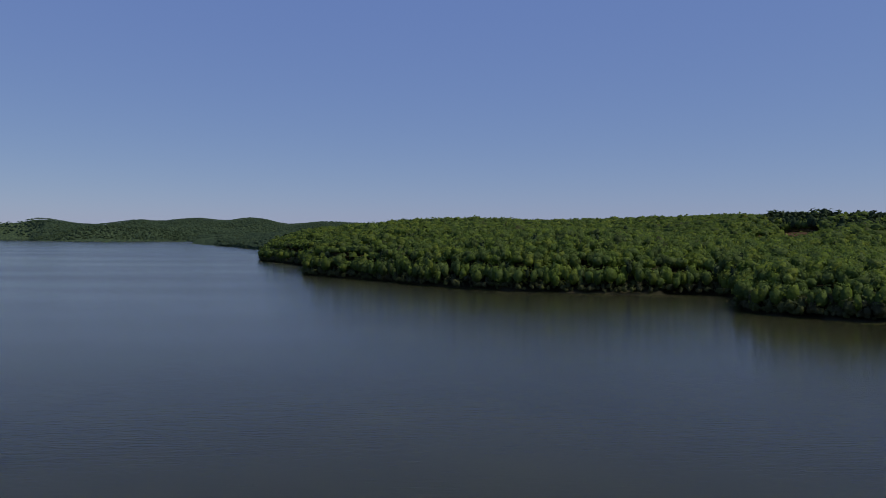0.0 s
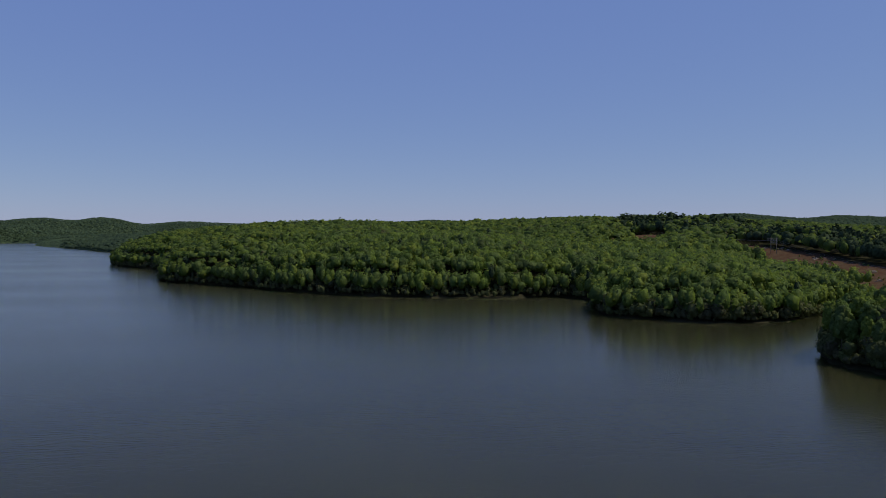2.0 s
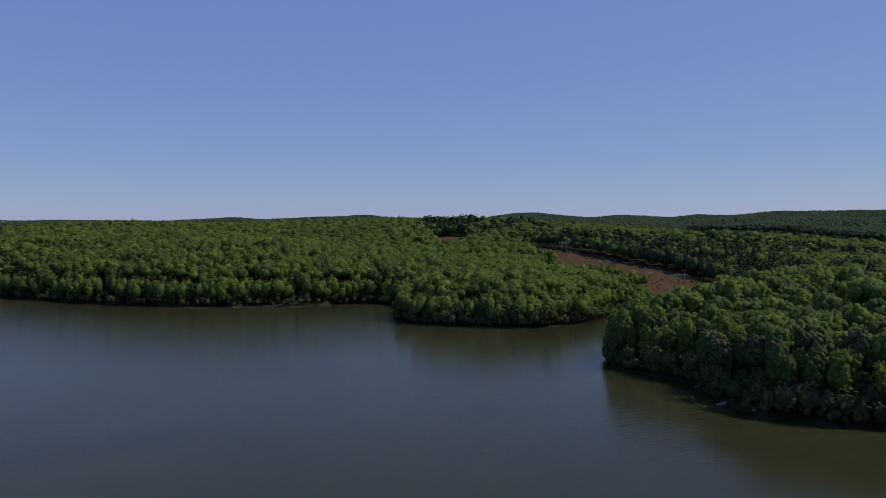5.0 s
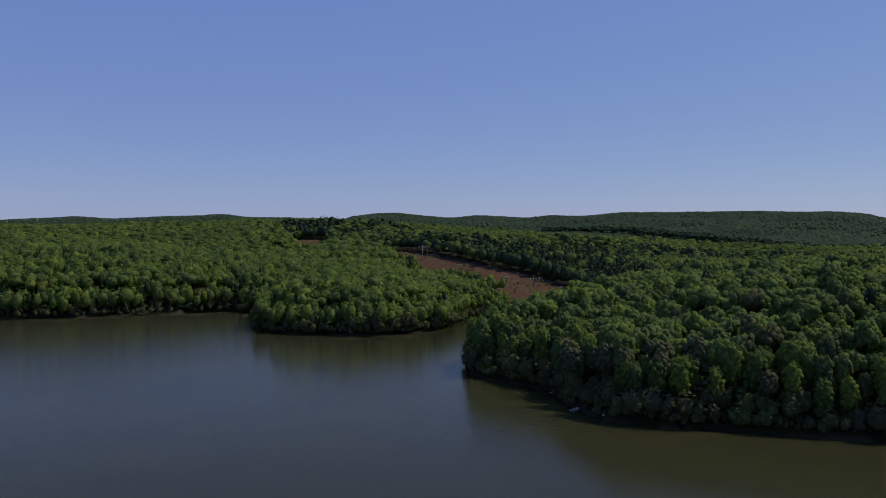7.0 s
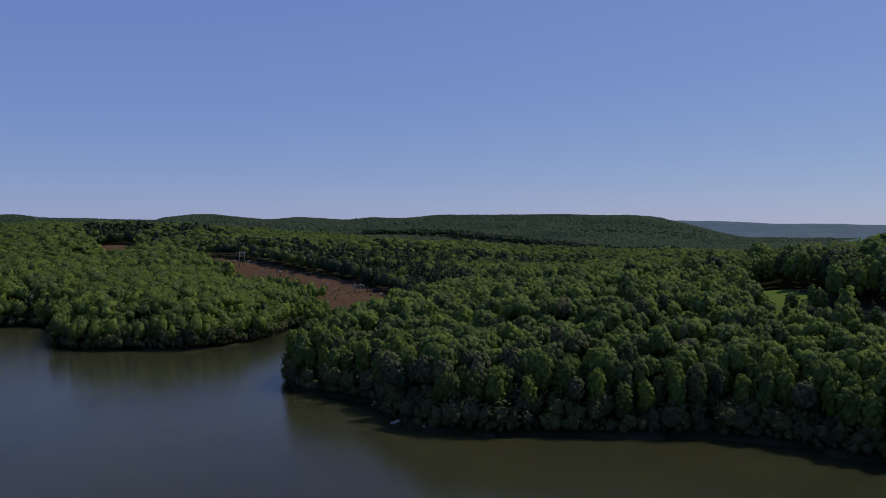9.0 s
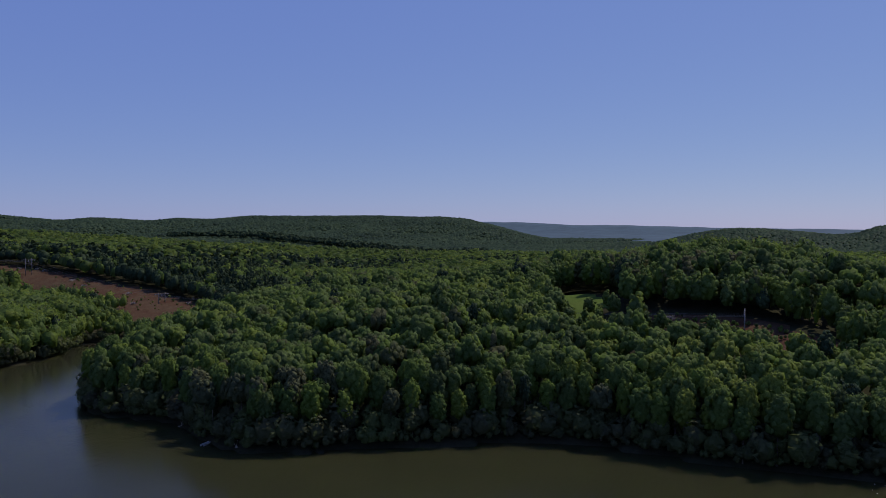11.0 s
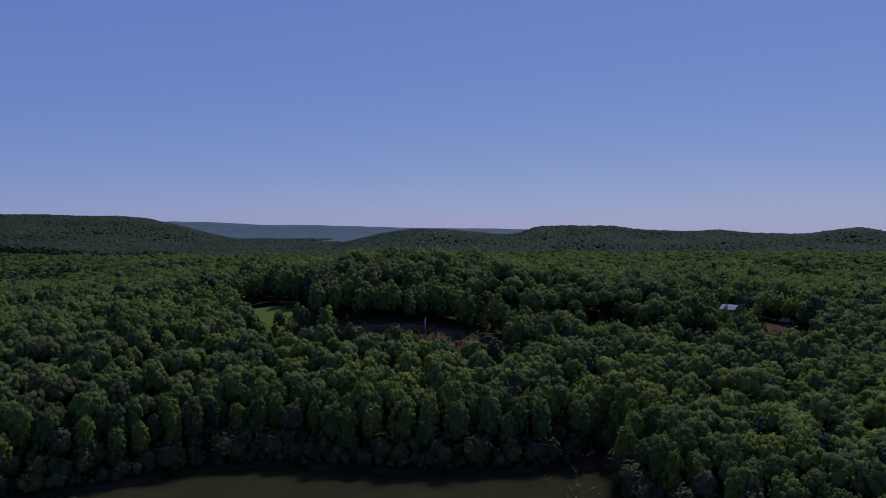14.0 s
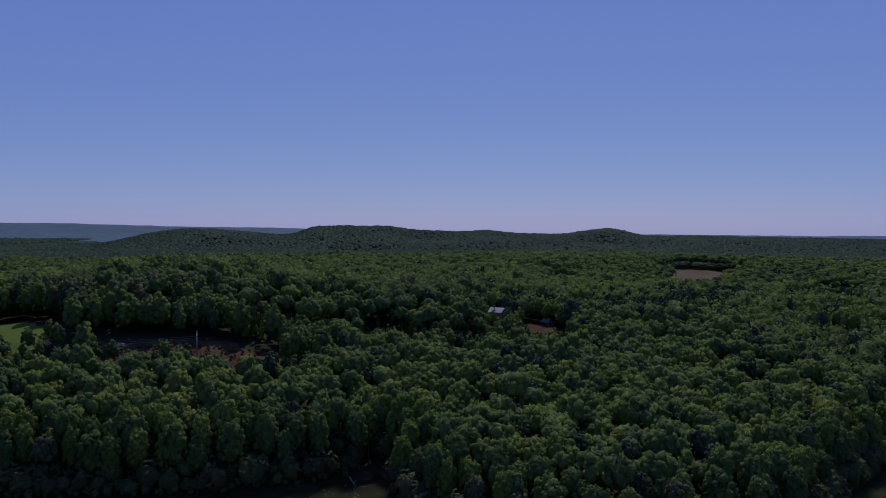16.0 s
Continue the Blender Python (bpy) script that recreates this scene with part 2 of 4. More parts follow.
# hills: x, y, spread, height
HILLS = [(347, 1970, 900, 35.5), (444, 91, 127, 25.6), (581, 1274, 224, 16.9), (250, 734, 78, -12.6), (220, 403, 129, -6.2), (1086, -357, 183, 7.2), (380, -9, 38, -8.9),
         (1295, 772, 241, -9.4), (423, 686, 81, 6.1), (564, 286, 101, -7.8), (229, 915, 94, -10.6), (380, 877, 96, 7.6), (266, -114, 48, -7.6), (270, 538, 60, -10.5),
         (704, -330, 78, -8.9), (649, 644, 91, 7.1), (0, 1100, 110, 8.8), (520, 0, 52, -9.7), (721, -108, 204, 5.4), (231, 201, 31, -7.1), (587, 451, 74, -6.7),
         (300, -22, 48, -6.6), (1160, 340, 121, -5.8), (1992, 1150, 230, -7.9), (-1500, 3830, 200, 6),
         (340, 520, 38, -6), (362, 585, 22, -8), (298, 58, 16, -5), (308, 128, 22, -6)]
# hollows and rises of the woods: the valley beyond the cleared strip, the point across the cove, the shoulder under the wires
RISES = [(837, 673, 140, -16.5), (52, 636, 220, 7.3), (463, 221, 60, -8.2), (239, 181, 40, 6.2), (273, -66, 25, 7.4), (574, 590, 60, 9.0), (701, 639, 90, -6.7),
         (390, 378, 40, -3.9), (242, 523, 60, 4.7), (330, 603, 60, -3.0), (282, 157, 25, 2.7), (348, -31, 25, -2.3), (382, 121, 40, -1.6),
         (412, 76, 40, 1.6), (1430, 1330, 230, 13), (1180, 930, 120, 6), (386, 880, 45, 5), (335, 765, 40, -6), (352, 800, 40, -7), (366, 146, 14, 3), (330, 195, 45, -6), (1300, 800, 120, -6)]
# crests of the far ridges: bearing in degrees, height of the treetops
CREST_NORTH = [(-40, 70), (-33, 90), (-29.1, 98), (-28.1, 105), (-27, 125), (-25.9, 112), (-24.7, 94), (-23.5, 89), (-22.5, 99), (-20.7, 121), (-19.9, 114),
               (-19, 113), (-17.1, 129), (-15.2, 117), (-13.7, 133), (-12.6, 125), (-11.4, 101), (-10.6, 95), (-9, 112), (-7.5, 111), (-6, 104), (-5, 101),
               (-1.5, 106), (4, 103), (8.9, 125), (10.9, 115), (14.6, 128), (18, 142), (19.8, 128), (23, 121), (30, 113), (36, 60)]
CREST_POINT = [(-27.6, 22), (-27.2, 38), (-25.9, 62), (-24.2, 75), (-22.9, 82), (-21.5, 74), (-20, 64), (-19, 57), (-17.5, 44), (-16, 25)]
CREST_EAST = [(24, 40), (27, 112), (28.6, 126), (30, 128), (34.1, 107), (36.2, 117), (39.8, 107), (41.4, 119), (43.7, 115), (46, 127),
              (50, 131), (53.3, 133), (57, 128), (59.5, 129), (61.5, 119), (63.3, 92), (66, 45), (69, 15)]
CREST_SOUTH = [(68, 12), (70.5, 14), (73, 19), (75, 36), (76.5, 52), (78, 66), (80, 77), (82, 74), (84, 66), (86, 58), (87, 60), (88.5, 82), (90, 85), (93.9, 85), (95, 75), (98.8, 66),
               (100.7, 71), (103, 62), (106.3, 61), (108, 72), (109.3, 80), (110.2, 74), (111.7, 57), (115, 57), (118, 54), (127, 50), (140, 40)]


def crest(table, bearing, radius, middle, width, back=1.6):
    b, h = np.array(table, float).T
    line = sum(np.interp(bearing + o, b, h) for o in (-0.3, -0.15, 0, 0.15, 0.3)) / 5
    line = np.where((bearing < b[0]) | (bearing > b[-1]), 0, line)
    off = (radius - middle) / np.where(radius < middle, width, width * back)
    return line * np.exp(-off * off)


def lumps(x, y, size, seed):
    """Gentle unevenness, about -1 to 1."""
    r = np.random.RandomState(seed)
    out = 0
    for k in range(5):
        a, s = r.uniform(0, 2 * np.pi), size * r.uniform(0.6, 1.6)
        out = out + np.sin((x * np.cos(a) + y * np.sin(a)) / s * 2 * np.pi + r.uniform(0, 6.3))
    return out / 3


TREE_TOP = 10.5


def ground(x, y):
    """Height of the ground, below zero on the lake bed, and metres from the shore."""
    d = inland(x, y) + 0.7 * lumps(x, y, 9, 3) + 0.5 * lumps(x, y, 4, 4)
    radius, bearing = np.hypot(x, y), np.degrees(np.arctan2(x, y))
    up = 0.5 * (1 - np.exp(-np.maximum(d, 0) / 1.2)) + 13 * (1 - np.exp(-np.maximum(d, 0) / 75))
    for hx, hy, s, h in HILLS + RISES:
        up = up + h * np.exp(-((x - hx) ** 2 + (y - hy) ** 2) / (2 * s * s)) * (1 - np.exp(-np.maximum(d, 0) / 40))
    up = up + np.minimum(np.maximum(d, 0) / 120, 1) * 1.5 * lumps(x, y, 140, 5)
    up = np.maximum(up, 0.4) + np.clip((radius - 2600) / 100, 0, 1) * np.clip(d / 20, 0, 1) * (8 + 1.5 * lumps(x, y, 120, 12))
    for table, middle, width, rise in ((CREST_NORTH, 4860, 420, 60), (CREST_POINT, 4080, 200, 170), (CREST_EAST, 3600, 800, 170), (CREST_SOUTH, 2500, 500, 170)):
        h = crest(table, bearing, radius, middle, width) - TREE_TOP + 2 * lumps(x, y, 320, 6)
        flank = np.clip((middle - radius) / (0.7 * width), 0, 1) * np.clip(h / 50, 0, 1)
        h = h + flank * (9 * lumps(x, y, 330, 16) + 4 * lumps(x, y, 130, 17))      # spurs and gullies
        up = np.maximum(up, h * np.clip(d / rise, 0, 1) ** 0.7)
    return np.where(d > 0, up, np.maximum(d * 0.22, -4)), d


# open ground in the woods: the cleared line under the wires, the meadow, the yards and the field
def near_line(x, y, points):
    best = np.full(np.shape(x), 1e18)
    for (ax, ay), (bx, by) in zip(points, points[1:]):
        dx, dy = bx - ax, by - ay
        u = np.clip(((x - ax) * dx + (y - ay) * dy) / (dx * dx + dy * dy), 0, 1)
        best = np.minimum(best, (x - ax - u * dx) ** 2 + (y - ay - u * dy) ** 2)
    return np.sqrt(best)


CLEARED = (([(378, 925), (390, 875), (374, 828)], 19), ([(400, 705), (397, 632), (391, 545)], 23), ([(389, 520), (377, 440)], 25), ([(360, 425), (348, 375)], 27),
           ([(331, 98), (333, 34)], 13), ([(249, -8), (238, -11)], 4))
MEADOW = (([(370, 151), (355, 133)], 15),)
FIELD = (([(1000, -474), (930, -430), (860, -404)], 42), ([(960, -490), (870, -430)], 30), ([(850, -408), (760, -352)], 24))
YARD = (([(416, -82), (430, -86)], 5), ([(850, -240), (810, -230)], 9), ([(650, -441), (620, -421)], 9), ([(376, -96), (416, -106)], 9), ([(400, -262), (440, -300)], 13), ([(660, -186), (700, -195)], 9),
        ([(545, -362), (585, -384)], 9))


def open_ground(x, y, kinds, spare=0.0):
    out = np.zeros(np.shape(x), bool)
    for points, half in kinds:
        out |= near_line(x, y, points) + 2.0 * lumps(x, y, 25, 8) < half + spare
    return out


def mesh_of(name, verts, faces, materials, index=None, smooth=False, normals=None):
    """A mesh from vertex and face arrays; faces: a list of arrays with three or four corners a row."""
    me = bpy.data.meshes.new(name)
    faces = [np.asarray(f, np.int32) for f in faces if len(f)]
    corners = np.concatenate([f.ravel() for f in faces])
    sizes = np.concatenate([np.full(len(f), f.shape[1], np.int32) for f in faces])
    me.vertices.add(len(verts))
    me.vertices.foreach_set("co", np.asarray(verts, np.float32).ravel())
    me.loops.add(len(corners))
    me.loops.foreach_set("vertex_index", corners)
    me.polygons.add(len(sizes))
    me.polygons.foreach_set("loop_start", np.concatenate([[0], np.cumsum(sizes)[:-1]]).astype(np.int32))
    if index is not None:
        me.polygons.foreach_set("material_index", np.asarray(index, np.int32))
    me.polygons.foreach_set("use_smooth", np.full(len(sizes), smooth))
    for m in materials:
        me.materials.append(m)
    me.update(calc_edges=True)
    if normals is not None:
        me.attributes.new("custom_normal", 'FLOAT_VECTOR', 'POINT').data.foreach_set("vector", np.asarray(normals, np.float32).ravel())
        me.update()
    else:
        me.validate()
    return me


def build_ground():
    az = np.radians(np.concatenate([np.arange(-36, 134, 0.42), np.arange(134, 324, 5)]))
    rad = np.concatenate([[60, 100, 130, 150], 160 * (4950 / 160) ** (np.arange(140) / 139)])
    rr, aa = np.meshgrid(rad, az, indexing="ij")
    x, y = rr * np.sin(aa), rr * np.cos(aa)
    z, d = ground(x.ravel(), y.ravel())
    bank = 2.6 + np.clip((np.hypot(x, y).ravel() - 350) * 0.025, 0, 9)
    z = np.where(d < bank, np.minimum(z, 0.05 * (d - bank) - 0.15), z)      # the bank lies under its brush
    verts = np.column_stack([x.ravel(), y.ravel(), z])
    n, k = len(rad), len(az)
    i, j = np.meshgrid(np.arange(n - 1), np.arange(k), indexing="ij")
    jn = (j + 1) % k
    quads = np.stack([i * k + j, i * k + jn, (i + 1) * k + jn, (i + 1) * k + j], -1).reshape(-1, 4)[:, ::-1]
    cx, cy = verts[quads, 0].mean(1), verts[quads, 1].mean(1)
    index = np.zeros(len(quads), int)
    for number, kinds in ((1, CLEARED), (2, MEADOW), (3, FIELD), (1, YARD)):
        index[open_ground(cx, cy, kinds)] = number
    index[(np.hypot(cx, cy) > 1400)] = 4
    verts = np.vstack([verts, [[0, 0, -4]]])
    fan = np.stack([np.full(k, n * k), (np.arange(k) + 1) % k, np.arange(k)], -1)
    me = mesh_of("ground", verts, [quads, fan], [FLOOR, CLAY, GRASS, STRAW, CANOPY], np.concatenate([index, np.zeros(k, int)]), True)
    return tagged(new("ground", me), "wooded hilly ground round the lake with red clay clearings", "ground", kind="structure")


build_ground()


def build_water():
    az = np.radians(np.arange(0, 360, 5))
    verts, faces = [(0, 0, 0)], []
    for r in (200, 800, 2500, 4940):
        verts += [(r * math.sin(a), r * math.cos(a), 0) for a in az]
    k = len(az)
    tri = [(0, 1 + (j + 1) % k, 1 + j) for j in range(k)]
    quad = [(1 + i * k + j, 1 + i * k + (j + 1) % k, 1 + (i + 1) * k + (j + 1) % k, 1 + (i + 1) * k + j) for i in range(3) for j in range(k)]
    me = mesh_of("water", verts, [np.array(tri), np.array(quad)], [WATER])
    return tagged(new("water", me), "calm murky lake water with fine wind ripples", "lake", kind="structure")


build_water()


# ---- trees ----
def part(name, me, parent, label=""):
    ob = new(name, me)
    ob.parent = parent
    return tagged(ob, label) if label else ob


PHI = (1 + 5 ** 0.5) / 2
ICO_V = np.array([(-1, PHI, 0), (1, PHI, 0), (-1, -PHI, 0), (1, -PHI, 0), (0, -1, PHI), (0, 1, PHI), (0, -1, -PHI), (0, 1, -PHI),
                  (PHI, 0, -1), (PHI, 0, 1), (-PHI, 0, -1), (-PHI, 0, 1)]) / math.hypot(1, PHI)
ICO_F = np.array([
    (0, 11, 5), (0, 5, 1), (0, 1, 7), (0, 7, 10), (0, 10, 11), (1, 5, 9), (5, 11, 4), (11, 10, 2), (10, 7, 6), (7, 1, 8),
    (3, 9, 4), (3, 4, 2), (3, 2, 6), (3, 6, 8), (3, 8, 9), (4, 9, 5), (2, 4, 11), (6, 2, 10), (8, 6, 7), (9, 8, 1)])


def finer(v, f):
    """Each triangle cut in four, on the unit sphere."""
    v, seen, out = [tuple(p) for p in v], {}, []

    def mid(a, b):
        key = (min(a, b), max(a, b))
        if key not in seen:
            p = (np.array(v[a]) + np.array(v[b])) / 2
            v.append(tuple(p / np.linalg.norm(p)))
            seen[key] = len(v) - 1
        return seen[key]
    for a, b, c in f:
        ab, bc, ca = mid(a, b), mid(b, c), mid(c, a)
        out += [(a, ab, ca), (b, bc, ab), (c, ca, bc), (ab, bc, ca)]
    return np.array(v), np.array(out)


ICO1_V, ICO1_F = finer(ICO_V, ICO_F)
ICO2_V, ICO2_F = finer(ICO1_V, ICO1_F)


SHAPES = {"round": (0.30, 0.215, 0.76), "tall": (0.26, 0.27, 0.71), "full": (0.28, 0.40, 0.54), "shore": (0.24, 0.37, 0.62), "pine": (0.16, 0.30, 0.68), "cone": (0.16, 0.44, 0.54)}


def crown_lobes(r, kind):
    """Centres and sizes of the rounded masses of a crown, for a tree of height 1."""
    wide, tall, mid = SHAPES[kind]
    lobes, n = [], 34
    for k in range(n):
        u = (k + 0.5) / n
        el, a = math.asin(1 - 1.75 * u), k * 2.4 + r.uniform(-0.5, 0.5)
        rad, s = r.uniform(0.70, 0.94), wide * r.uniform(0.22, 0.40)
        w = wide * math.cos(el) * rad
        if kind == "cone":
            w *= 0.85 - 0.55 * math.sin(el)
        if kind == "pine":
            s *= r.uniform(0.7, 1.25)
        lobes.append((w * math.cos(a), w * math.sin(a), mid + tall * rad * math.sin(el), s))
    return np.array(lobes)


def reach(u, lobes, kind):
    """How far the crown reaches from its middle along the unit ways u."""
    wide, tall, mid = SHAPES[kind]
    way = lobes[:, :3] - (0, 0, mid)
    dot = u @ way.T
    disc = dot ** 2 - (way ** 2).sum(1) + lobes[:, 3] ** 2
    far = np.where(disc > 0, dot + np.sqrt(np.maximum(disc, 0)), 0)
    out = far.max(1)
    w = wide * (np.clip(0.85 - 0.55 * u[:, 2], 0.2, 1.2) if kind == "cone" else 1.0)
    least = 0.80 / np.sqrt((u[:, 0] ** 2 + u[:, 1] ** 2) / w ** 2 + u[:, 2] ** 2 / tall ** 2)
    return np.maximum(out, least), far.argmax(1)


def surface_normals(v, f):
    """Smooth normals of a closed mass, at its vertices."""
    n = np.zeros_like(v)
    face = np.cross(v[f[:, 1]] - v[f[:, 0]], v[f[:, 2]] - v[f[:, 0]])
    for k in range(3):
        np.add.at(n, f[:, k], face)
    return n / np.linalg.norm(n, axis=1)[:, None]


def crown_arrays(seed, kind, leaves, size, level=1, low=-0.6):
    """A lumpy leafy mass with tufts standing off it, all triangles, for a tree of height 1. size: of a tuft; low: how far down the mass is closed."""
    r = np.random.RandomState(seed)
    lobes = crown_lobes(r, kind)
    mid = np.array((0, 0, SHAPES[kind][2]))
    stretch = np.array((1, 1, SHAPES[kind][1] / SHAPES[kind][0]))
    v, f = ((ICO_V, ICO_F), (ICO1_V, ICO1_F), (ICO2_V, ICO2_F))[level]
    turn = r.uniform(0, 2 * math.pi)
    v = v @ np.array(((math.cos(turn), -math.sin(turn), 0), (math.sin(turn), math.cos(turn), 0), (0, 0, 1)))
    u = v * stretch
    u = u / np.linalg.norm(u, axis=1)[:, None]
    shake = (0.05, 0.06, 0.055)[level]
    hull = mid + u * (reach(u, lobes, kind)[0] * r.uniform(0.90 - shake, 0.90 + shake, len(u)))[:, None]
    keep = f[v[f][:, :, 2].mean(1) > low]
    used = np.unique(keep)
    back = np.full(len(v), -1)
    back[used] = np.arange(len(used))
    soft = surface_normals(hull, f)
    verts, tris, normals = [hull[used]], [back[keep]], [soft[used]]
    if leaves:
        d = r.normal(size=(leaves, 3))
        d[:, 2] = np.where(d[:, 2] < low, -d[:, 2], d[:, 2]) + 0.1
        d = d / np.linalg.norm(d, axis=1)[:, None] * stretch
        d = d / np.linalg.norm(d, axis=1)[:, None]
        far, which = reach(d, lobes, kind)
        c = mid + d * (far * r.uniform(0.97, 1.05, leaves))[:, None]
        away = (c - lobes[which, :3]) / np.linalg.norm(c - lobes[which, :3], axis=1)[:, None]
        nrm = away + 0.5 * d + r.normal(scale=0.36, size=(leaves, 3))
        nrm /= np.linalg.norm(nrm, axis=1)[:, None]
        t = np.cross(nrm, r.normal(size=(leaves, 3)))
        t /= np.linalg.norm(t, axis=1)[:, None]
        b = np.cross(nrm, t)
        s = size * r.uniform(0.6, 1.3, leaves)[:, None]
        verts.append(np.stack([c - t * s - b * s * 0.5, c + t * s * r.uniform(0.6, 1.1, (leaves, 1)) - b * s * 0.6, c + b * s * 1.1], 1).reshape(-1, 3))
        tris.append(np.arange(leaves * 3).reshape(-1, 3) + len(used))
        # the tuft as a whole faces away from its limb, whatever way its leaves turn
        face = 0.7 * away + 0.4 * d + 0.35 * nrm
        normals.append(np.repeat(face / np.linalg.norm(face, axis=1)[:, None], 3, axis=0))
    return np.vstack(verts), np.vstack(normals), np.vstack(tris)


def clumped_crown(seed, kind, clumps, leaves, size, low=-0.35):
    """A crown of rounded leafy clumps round a dark heart, with loose tufts: clumps, how many; for a tree of height 1."""
    r = np.random.RandomState(seed)
    wide, tall, mid = SHAPES[kind]
    heart = crown_arrays(seed, kind, leaves, size, 0, low)
    verts, normals, tris = [heart[0] * (0.97, 0.97, 1) - (0, 0, 0.01)], [heart[1]], [heart[2]]
    at = len(heart[0])
    for k in range(clumps):
        u = (k + 0.5) / clumps
        el, a = math.asin(1 - (1 - low) * 0.86 * u), k * 2.4 + r.uniform(-0.5, 0.5)
        rad, big = r.uniform(0.66, 0.98), wide * r.uniform(0.26, 0.46) * (0.72 if clumps > 30 else 0.86)
        w = wide * math.cos(el) * rad * (0.85 - 0.55 * math.sin(el) if kind == "cone" else 1.0)
        way = np.array((math.cos(el) * math.cos(a), math.cos(el) * math.sin(a), math.sin(el) + 0.35))
        c = np.array((w * math.cos(a), w * math.sin(a), mid + tall * rad * math.sin(el)))
        spin = r.uniform(0, 2 * math.pi)
        v = ICO_V @ np.array(((math.cos(spin), 0, math.sin(spin)), (0, 1, 0), (-math.sin(spin), 0, math.cos(spin))))
        f = ICO_F[(v @ way)[ICO_F].mean(1) > -0.25]
        used = np.unique(f)
        back = np.full(12, -1)
        back[used] = np.arange(len(used))
        verts.append((c + v * (big * r.uniform(0.72, 1.22, 12))[:, None] * (1, 1, 0.85))[used])
        out = v + 0.45 * way
        normals.append((out / np.linalg.norm(out, axis=1)[:, None])[used])
        tris.append(back[f] + at)
        at += len(used)
    return np.vstack(verts), np.vstack(normals), np.vstack(tris)


def tube(points, radii, sides=6):
    """A tapering round limb along the points."""
    verts, faces = [], []
    for k, (p, rad) in enumerate(zip(points, radii)):
        for s in range(sides):
            a = 2 * math.pi * s / sides
            verts.append((p[0] + rad * math.cos(a), p[1] + rad * math.sin(a), p[2]))
        if k:
            o = (k - 1) * sides
            faces += [(o + s, o + (s + 1) % sides, o + sides + (s + 1) % sides, o + sides + s) for s in range(sides)]
    return np.array(verts), np.array(faces)


def trunk_mesh(seed, kind):
    """A trunk with limbs that reach into the crown. Height 1."""
    r = np.random.RandomState(seed + 50)
    lobes = crown_lobes(np.random.RandomState(seed), kind)
    lean = r.uniform(-0.02, 0.02, 2)
    runs = [tube([(0, 0, -0.05), (lean[0] * 0.3, lean[1] * 0.3, 0.2), (lean[0], lean[1], 0.5), (lean[0], lean[1], 0.82)],
                 [0.021, 0.016, 0.011, 0.004])]
    for x, y, z, s in lobes[:7]:
        h = max(0.28, z - 0.25)
        runs.append(tube([(lean[0] * h, lean[1] * h, h), ((x + lean[0]) / 2, (y + lean[1]) / 2, (h + z) / 2), (x, y, z)], [0.008, 0.006, 0.003], 4))
    verts, faces, at = [], [], 0
    for v, f in runs:
        verts.append(v)
        faces.append(f + at)
        at += len(v)
    return mesh_of("trunk", np.vstack(verts), [np.vstack(faces)], [BARK], smooth=True)


def scatter(step, box, seed):
    """Points on a shaken grid over a stretch of the plan."""
    r = np.random.RandomState(seed)
    gx, gy = np.meshgrid(np.arange(box[0], box[2], step), np.arange(box[1], box[3], step))
    gx = gx + (np.arange(len(gx)) % 2)[:, None] * step / 2
    x, y = gx.ravel() + r.uniform(-0.42, 0.42, gx.size) * step, gy.ravel() + r.uniform(-0.42, 0.42, gx.size) * step
    return x, y


def wooded(x, y, low, high, shore=2.0):
    """Those of the points that stand on wooded land between two distances from the lake's middle, with their ground."""
    radius, bearing = np.hypot(x, y), np.degrees(np.arctan2(x, y))
    keep = (radius >= low) & (radius < high) & (bearing > -33) & (bearing < 131)
    x, y = x[keep], y[keep]
    z, d = ground(x, y)
    keep = (d > shore) & ~open_ground(x, y, CLEARED + MEADOW + FIELD + YARD, 1.5)
    return x[keep], y[keep], z[keep], d[keep]


PINE_RIDGE = [(1330, 1480), (1400, 1330), (1300, 1060), (1290, 850), (1340, 730)]


def pine_share(x, y):
    """Where pines take over: the dark stand along the ridge and behind the cleared line."""
    ridge = np.exp(-(near_line(x, y, PINE_RIDGE) / 90) ** 2)
    back = np.exp(-(near_line(x, y, [(440, 960), (462, 860), (470, 740), (455, 640), (445, 540), (425, 440), (395, 370)]) / 42) ** 2)
    slope = np.exp(-(near_line(x, y, [(540, 520), (640, 500), (760, 480), (860, 400)]) / 75) ** 2)
    bluff = np.exp(-(near_line(x, y, [(425, 1010), (480, 985), (540, 945)]) / 34) ** 2)
    south = np.exp(-(near_line(x, y, [(440, -185), (520, -250), (560, -300)]) / 35) ** 2)
    point = 0.7 * ((x < -1150) & (y > 3500) & (np.hypot(x, y) < 4330))
    return np.clip(0.03 + 0.13 * ((y < -30) & (np.hypot(x, y) < 1000)) + point + 0.9 * ridge + 0.75 * slope + 0.95 * back + 0.95 * bluff + 0.75 * south, 0, 0.9)


# low growth before the houses
LANES = [[(343, 127), (300, 110)], [(374, -97), (348, -91)], [(406, -81), (350, -70)], [(810, -230), (700, -198)], [(620, -421), (540, -366)]]


